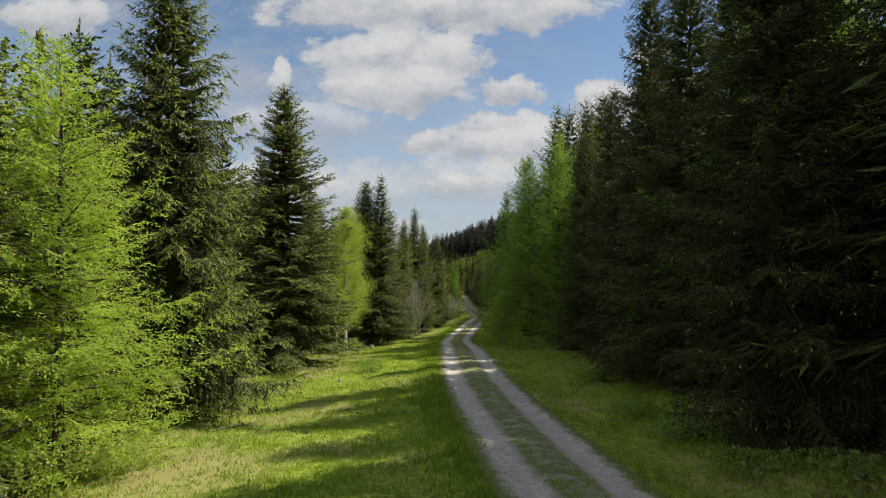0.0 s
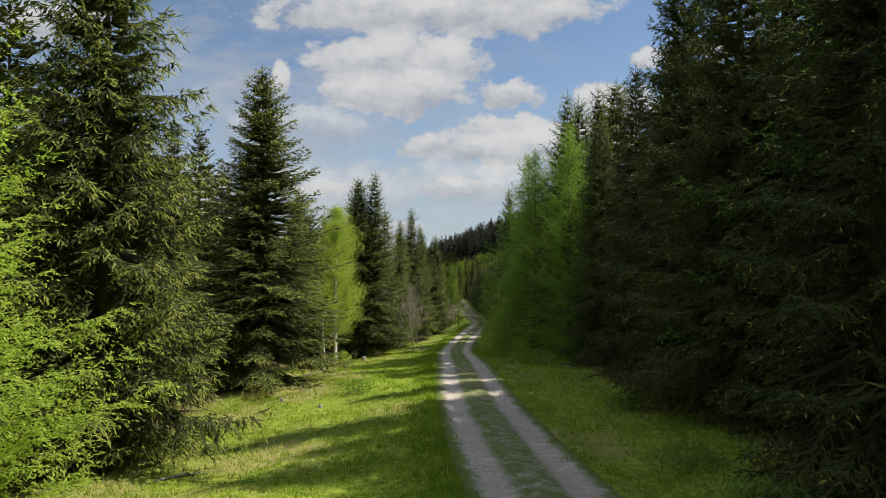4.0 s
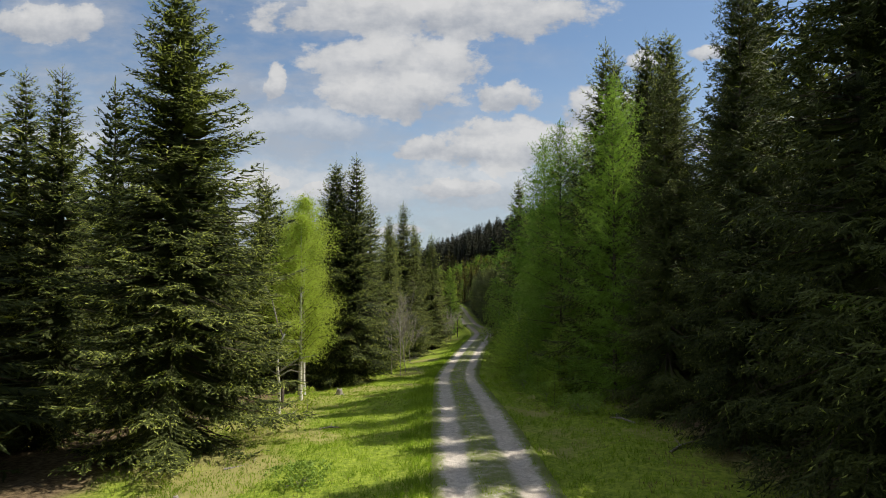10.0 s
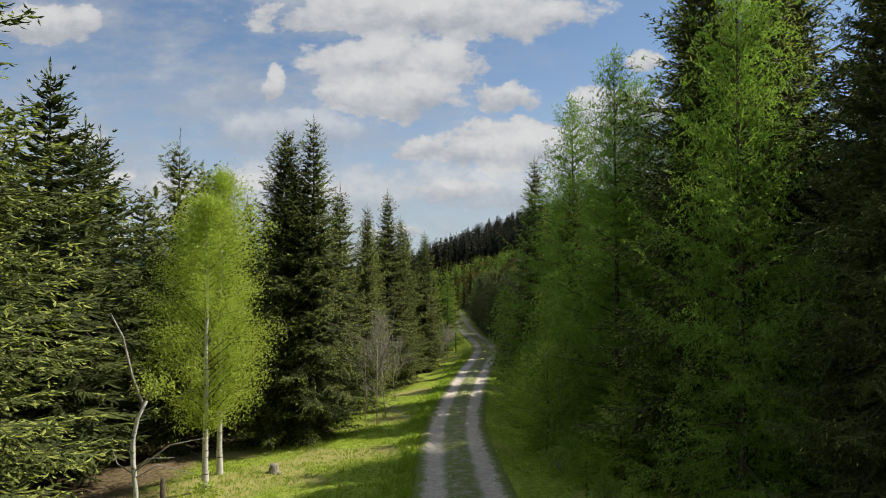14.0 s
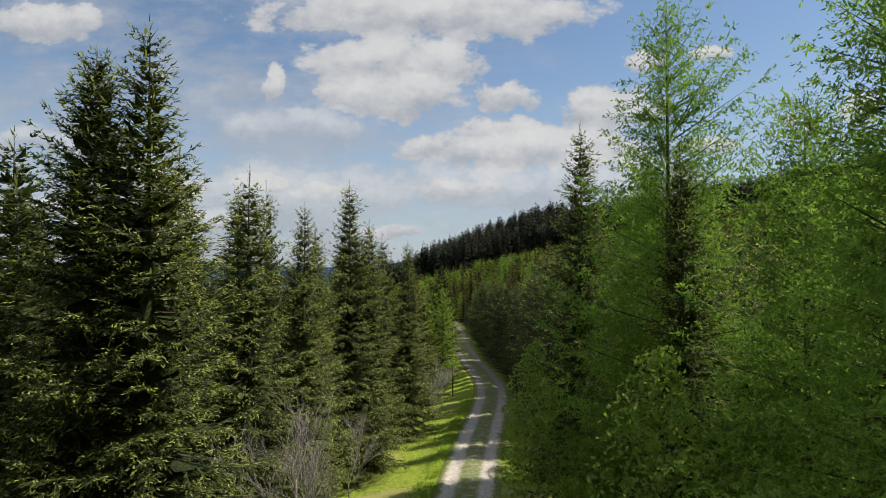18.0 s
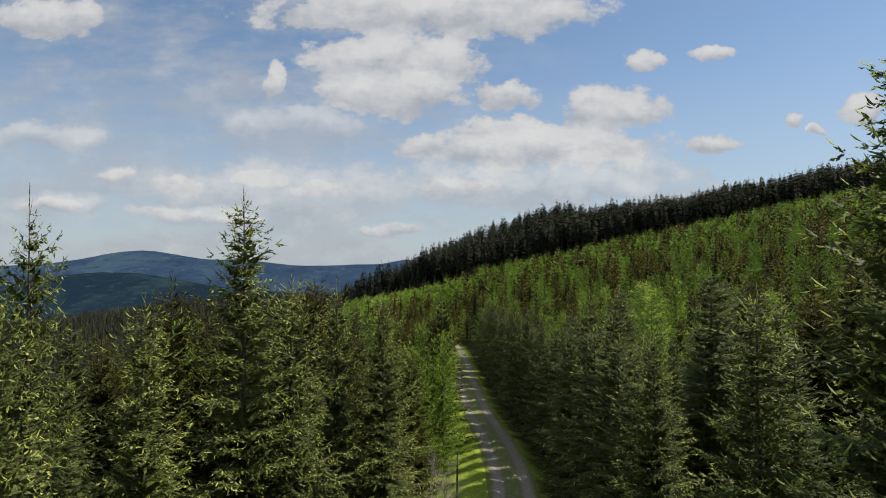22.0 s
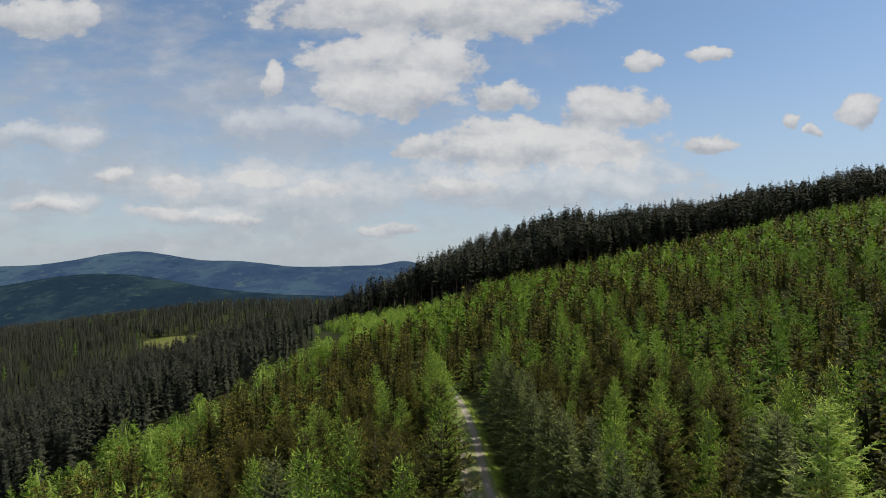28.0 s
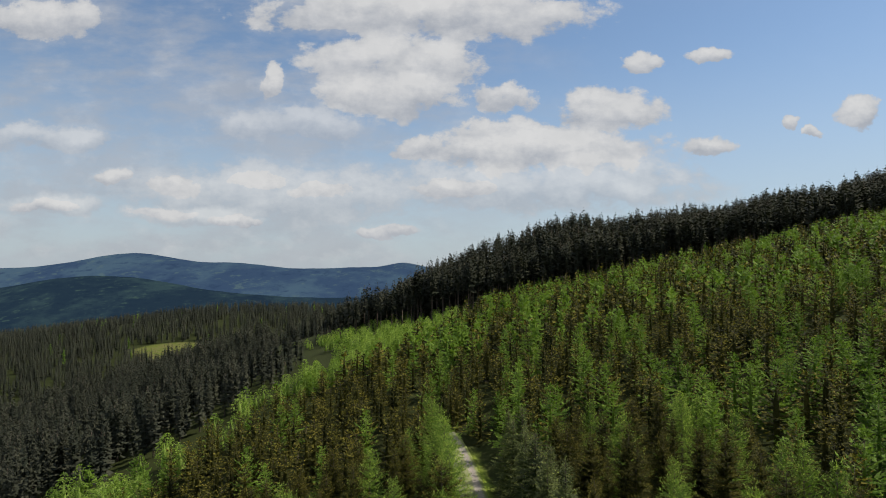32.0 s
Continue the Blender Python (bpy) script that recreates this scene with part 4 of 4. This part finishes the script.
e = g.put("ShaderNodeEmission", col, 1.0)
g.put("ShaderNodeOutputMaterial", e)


def hill(name, y0, deep_, bumps, low, mat, label, wob):
    """A long ridge across the view: bumps are slope to the side, rise, half width."""
    u = np.linspace(-1.1, 1.1, 260)
    k = np.linspace(0, 1, 9)
    crest = low + sum(h * np.exp(-((u - c) / w) ** 2) for c, h, w in bumps)
    crest = crest + wob * (np.sin(u * 41) * .5 + np.sin(u * 97 + 1) * .3 + np.sin(u * 230) * .2)
    U, K = np.meshgrid(u, k)
    Y = y0 - deep_ * (1 - K)
    X = U * y0 * (1 - .1 * (1 - K))
    Z = (16.7 + np.broadcast_to(crest, U.shape) * y0 + 260) * ease(K, -.25, 1.0) - 260
    V = np.stack([X, Y, Z], -1).reshape(-1, 3)
    a = (np.arange(len(k) - 1)[:, None] * len(u) + np.arange(len(u) - 1)[None]).ravel()
    F = np.concatenate([np.stack([a, a + 1, a + len(u) + 1], 1), np.stack([a, a + len(u) + 1, a + len(u)], 1)])
    tagged(new(name, raw_mesh(name, V, F, [mat])), label, "hills", kind="structure")


hill("backdrop_hills", 3900, 900, [(-.46, .024, .10), (-.30, .008, .06), (-.045, .008, .03), (-.08, .004, .12)], -.006, HILLS, "distant wooded mountain ridge with blue haze in its glowing colour", .0006)
hill("backdrop_near_hill", 2700, 900, [(-.50, .032, .16)], -.048, NEARHILL, "wooded valley hill with blue haze in its dark glowing colour", .0008)

# ---- small things ----
# snag: a broken birch with one thin living shoot
snag = thing("birch_snag", -8.4, 49.3, "broken pale birch stem with bare side branches", "snag")
part("trunk", tube([[0, 0, -.1], [.05, 0, .8], [.06, 0, 1.6], [-.05, .02, 2.5], [-.06, .03, 3.2], [.06, .05, 3.8], [.32, .05, 4.3]], [.12, .08, .072, .07, .066, .058, .04], 8), [WHITEBARK], snag)
part("leader", tube([[.22, .05, 4.15], [-.1, .05, 5.0], [-.38, .02, 6.2], [-.75, .02, 6.9]], [.05, .04, .03, .012], 5), [GREYWOOD], snag, "thin bare grey leader")
for a, b, c in (((.05, 0, 2.3), (1.0, .1, 3.0), (2.0, .1, 3.2)), ((.05, 0, 2.1), (.6, .2, 2.4), (1.6, .3, 2.1)), ((-.05, 0, 2.2), (-.5, 0, 2.5), (-.7, .1, 2.9)),
                ((.1, 0, 2.4), (.5, -.2, 2.7), (1.3, -.3, 2.75)), ((.15, 0, 4.1), (.45, .1, 4.6), (.6, .1, 4.9))):
    part("branch", tube([a, b, c], [.03, .022, .008], 4), [GREYWOOD], snag)
q = np.random.default_rng(3)
part("leaf_spray", leaves(np.array([.55, .1, 4.75]) + q.normal(0, 1, (330, 3)) * [.32, .25, .2], .055, q), [BIRCH], snag, "last bright green leaves")
tagged(snag.children[-1], kind="stuff")

# stumps and lying wood on the meadow
for x, y, s in ((-6.6, 58.2, 1.0), (-9.6, 51.5, .8), (-5.4, 32.6, .4), (-7.6, 34.5, .45)):
    ob = thing("tree_stump", x, y, "grey weathered tree stump in the grass", "stump", "stumps")
    ob.rotation_euler[2] = rng.uniform(0, 6)
    v, t = tube([[0, 0, -.1], [0, 0, .05], [.02, 0, .3], [.03, .01, .42]], [.34, .24, .19, .17], 9)
    v[:, 2] += (v[:, 2] > .35) * rng.uniform(-.05, .08, len(v))
    part("wood", (v * s, t), [GREYWOOD], ob)
    for k in range(3):
        a = rng.uniform(0, 6.28)
        part("root", tube([[.15 * s * math.cos(a), .15 * s * math.sin(a), .12 * s], [.5 * s * math.cos(a), .5 * s * math.sin(a), -.02]], [.07 * s, .03], 5), [GREYWOOD], ob)
for x, y, ln, a in ((-7.4, 38.0, 1.8, .3), (-9.0, 46.0, 2.2, 1.1), (-5.2, 43.5, 1.0, .2), (-8.0, 22.0, 1.4, .5), (-7.2, 47.8, 1.2, 2.0), (7.4, 36.5, 1.6, .8), (8.0, 42.0, 1.3, 2.2)):
    ob = thing("fallen_branch", x, y, "grey dead branch lying in the grass", "branch", "fallen branches")
    c, d = math.cos(a), math.sin(a)
    part("limb", tube([[0, 0, .05], [c * ln * .5, d * ln * .5, .12], [c * ln, d * ln, .06]], [.05, .04, .012], 5), [GREYWOOD], ob)
    part("twig", tube([[c * ln * .5, d * ln * .5, .12], [c * ln * .6 - d * .3, d * ln * .6 + c * .3, .3]], [.02, .006], 4), [GREYWOOD], ob)
    part("twig", tube([[c * ln * .7, d * ln * .7, .1], [c * ln * .9 + d * .3, d * ln * .9 - c * .3, .22]], [.018, .006], 4), [GREYWOOD], ob)


def shrub(name, x, y, h, w, label, mats, seed, n=420, size=.09, wood=SHRUB):
    ob = thing(name, x, y, label, "shrub", "shrubs")
    v, t, s = bare(seed, h * .95, 2, .025 + .004 * h, .75, 5)
    part("stems", (v * [w / h * 1.4, w / h * 1.4, 1], t, s), [GREYWOOD], ob)
    q = np.random.default_rng(seed)
    a, z = q.uniform(0, 6.28, n), q.beta(1.6, 1.3, n)
    rad = w * np.sqrt(q.random(n)) * np.sin(np.pi * (.12 + .8 * z)) * (1 + .3 * np.sin(a * 3 + seed))
    part("foliage", leaves(np.stack([rad * np.cos(a), rad * np.sin(a), z * h], 1), size, q), mats, ob)
    return ob


shrub("bilberry_bush", -4.1, 35.2, .75, .95, "low yellow-green bush on the meadow", [SHRUB], 5, 700, .06)
shrub("rowan_shrub", 7.1, 66.0, 8.8, 1.6, "tall pale leafed rowan beside the track", [SHRUB], 6, 2400, .11)
shrub("rowan_shrub", 7.3, 75.0, 4.6, 1.6, "pale leafed broadleaf shrub beside the track", [SHRUB], 7, 1300, .13)
shrub("rowan_shrub", 8.8, 81.5, 6.0, 1.6, "tall pale leafed shrub among spruces", [SHRUB], 8, 1300, .13)
shrub("rowan_shrub", 8.9, 88.5, 5.0, 1.5, "tall pale leafed shrub among spruces", [SHRUB], 9, 1000, .13)
shrub("rowan_shrub", 5.9, 58.4, 7.0, 1.5, "tall pale leafed shrub beside the track", [SHRUB], 12, 1900, .11)
shrub("rowan_shrub", 5.6, 77.5, 8.6, 1.5, "tall pale leafed shrub beside the track", [SHRUB], 13, 2000, .11)
shrub("birch_shrub", -7.4, 52.0, 1.3, .8, "small leafy birch shoots in the grass", [BIRCH], 10, 300, .08)
for i, (x, y, h, w) in enumerate(((7.4, 14.5, .5, 1.2), (9.0, 13.2, .6, 1.4), (11.2, 13.6, .7, 1.5), (6.6, 21.0, .6, 1.1), (6.3, 44.5, .9, 1.2), (5.7, 50.0, 1.0, 1.2),
                                  (5.3, 55.5, 1.1, 1.1), (5.6, 60.0, 1.3, 1.2), (7.2, 29.0, .6, 1.0), (6.8, 17.5, .6, 1.2))):
    shrub("bilberry_bush", x, y, h, w, "low green bilberry and bramble patch in shade", [SHRUB], 20 + i, 620, .075)

# leafless young trees at the forest edge
for i, (x, y, h) in enumerate(((-3.3, 70.2, 9.0), (-4.2, 71.6, 8.0), (-3.0, 73.4, 7.5), (-2.9, 80.6, 6.0), (1.0, 101.5, 5.5), (1.6, 105.0, 5.0), (1.2, 109, 5.5), (2.0, 113.0, 4.5))):
    ob = thing("bare_young_tree", x, y, "leafless grey young tree at the forest edge", "bare tree", "bare young trees")
    part("branch", bare(60 + i, h, 3, .04, .42, 6), [GREYWOOD], ob)

# dark post beside the track
post = thing("marker_post", 2.9, 115.0, "slim dark wooden marker post beside the track", "post")
part("shaft", tube([[0, 0, -.2], [0, 0, 1.5], [.02, 0, 3.1]], [.07, .065, .06], 8), [BARK], post)
part("cap", tube([[.02, 0, 3.08], [.02, 0, 3.14], [.02, 0, 3.2]], [.085, .085, .03], 8), [BARK], post)
for x, y, h in ((-9.0, 52.6, 1.3),):
    ob = thing("short_post", x, y, "short dark wooden post at the meadow edge", "post")
    part("shaft", tube([[0, 0, -.2], [.02, 0, h]], [.09, .08], 7), [BARK], ob)

# ---- grass ----


def turf(name, n, y0, y1, span, tall, wide, mat, label, seed, blades=6, keep=None):
    """Tufts of slim blades, more of them where the track is passed close by."""
    q = np.random.default_rng(seed)
    y = y0 + (y1 - y0) * q.random(n) ** 1.5
    r = span[0] + (span[1] - span[0]) * q.random(n)
    x = road_x(y) + r
    if keep is not None:
        ok = keep(x, y, r, q)
        x, y, r = x[ok], y[ok], r[ok]
    z = np.where(np.abs(r) < 1.5, road_z(y) + .03, ground_z(x, y)) - .02
    base = np.repeat(np.stack([x, y, z], 1), blades, 0)
    base[:, :2] += q.normal(0, .09, (len(base), 2))
    big = np.repeat(q.uniform(.5, 1.3, len(x)), blades)
    d = unit(np.stack([q.normal(0, .42, len(base)), q.normal(0, .42, len(base)), np.ones(len(base))], 1))
    v, t = spikes(base, d, tall * big * q.uniform(.6, 1.2, len(base)), wide * q.uniform(.7, 1.3, len(base)), q)
    tagged(new(name, raw_mesh(name, v, t, [mat])), label, "grass", kind="stuff")


def patchy(x, y, r, q):
    return np.sin(x * .8 + 2 * np.sin(y * .3)) * np.sin(y * .55 + x * .2) + q.normal(0, .5, len(x)) > -.35


turf("meadow_grass", 24000, 9, 82, (-13, -1.7), .15, .028, BLADE, "fresh green meadow grass in tufts", 1, 6, patchy)
turf("verge_grass", 9500, 9, 110, (1.75, 7.5), .18, .03, BLADE, "green grass along the shaded track edge", 2, 6, patchy)
turf("tall_verge_grass", 4800, 9, 110, (-3.4, -1.75), .27, .034, BLADE, "taller grass along the sunny track edge", 3, 7, lambda x, y, r, q: q.random(len(r)) > (np.abs(r) - 1.75) / 1.5)
turf("middle_grass", 4200, 9, 130, (-.42, .42), .10, .03, BLADE, "short worn grass between the wheel ruts", 4, 5, patchy)
turf("edge_grass", 2600, 9, 120, (-1.95, -1.45), .14, .028, BLADE, "grass growing into the track edge", 7, 5, patchy)
turf("edge_grass", 2600, 9, 120, (1.45, 1.95), .14, .028, BLADE, "grass growing into the shaded track edge", 8, 5, patchy)
turf("dry_grass", 3400, 12, 75, (-12, -3), .13, .026, STRAW, "dry yellow grass patches on the meadow", 5, 6, lambda x, y, r, q: ~patchy(x, y, r, q))
turf("dry_verge_grass", 3600, 12, 75, (3.5, 8), .15, .028, STRAW, "dry yellow grass below the spruces", 6, 6, lambda x, y, r, q: ~patchy(x, y, r, q))
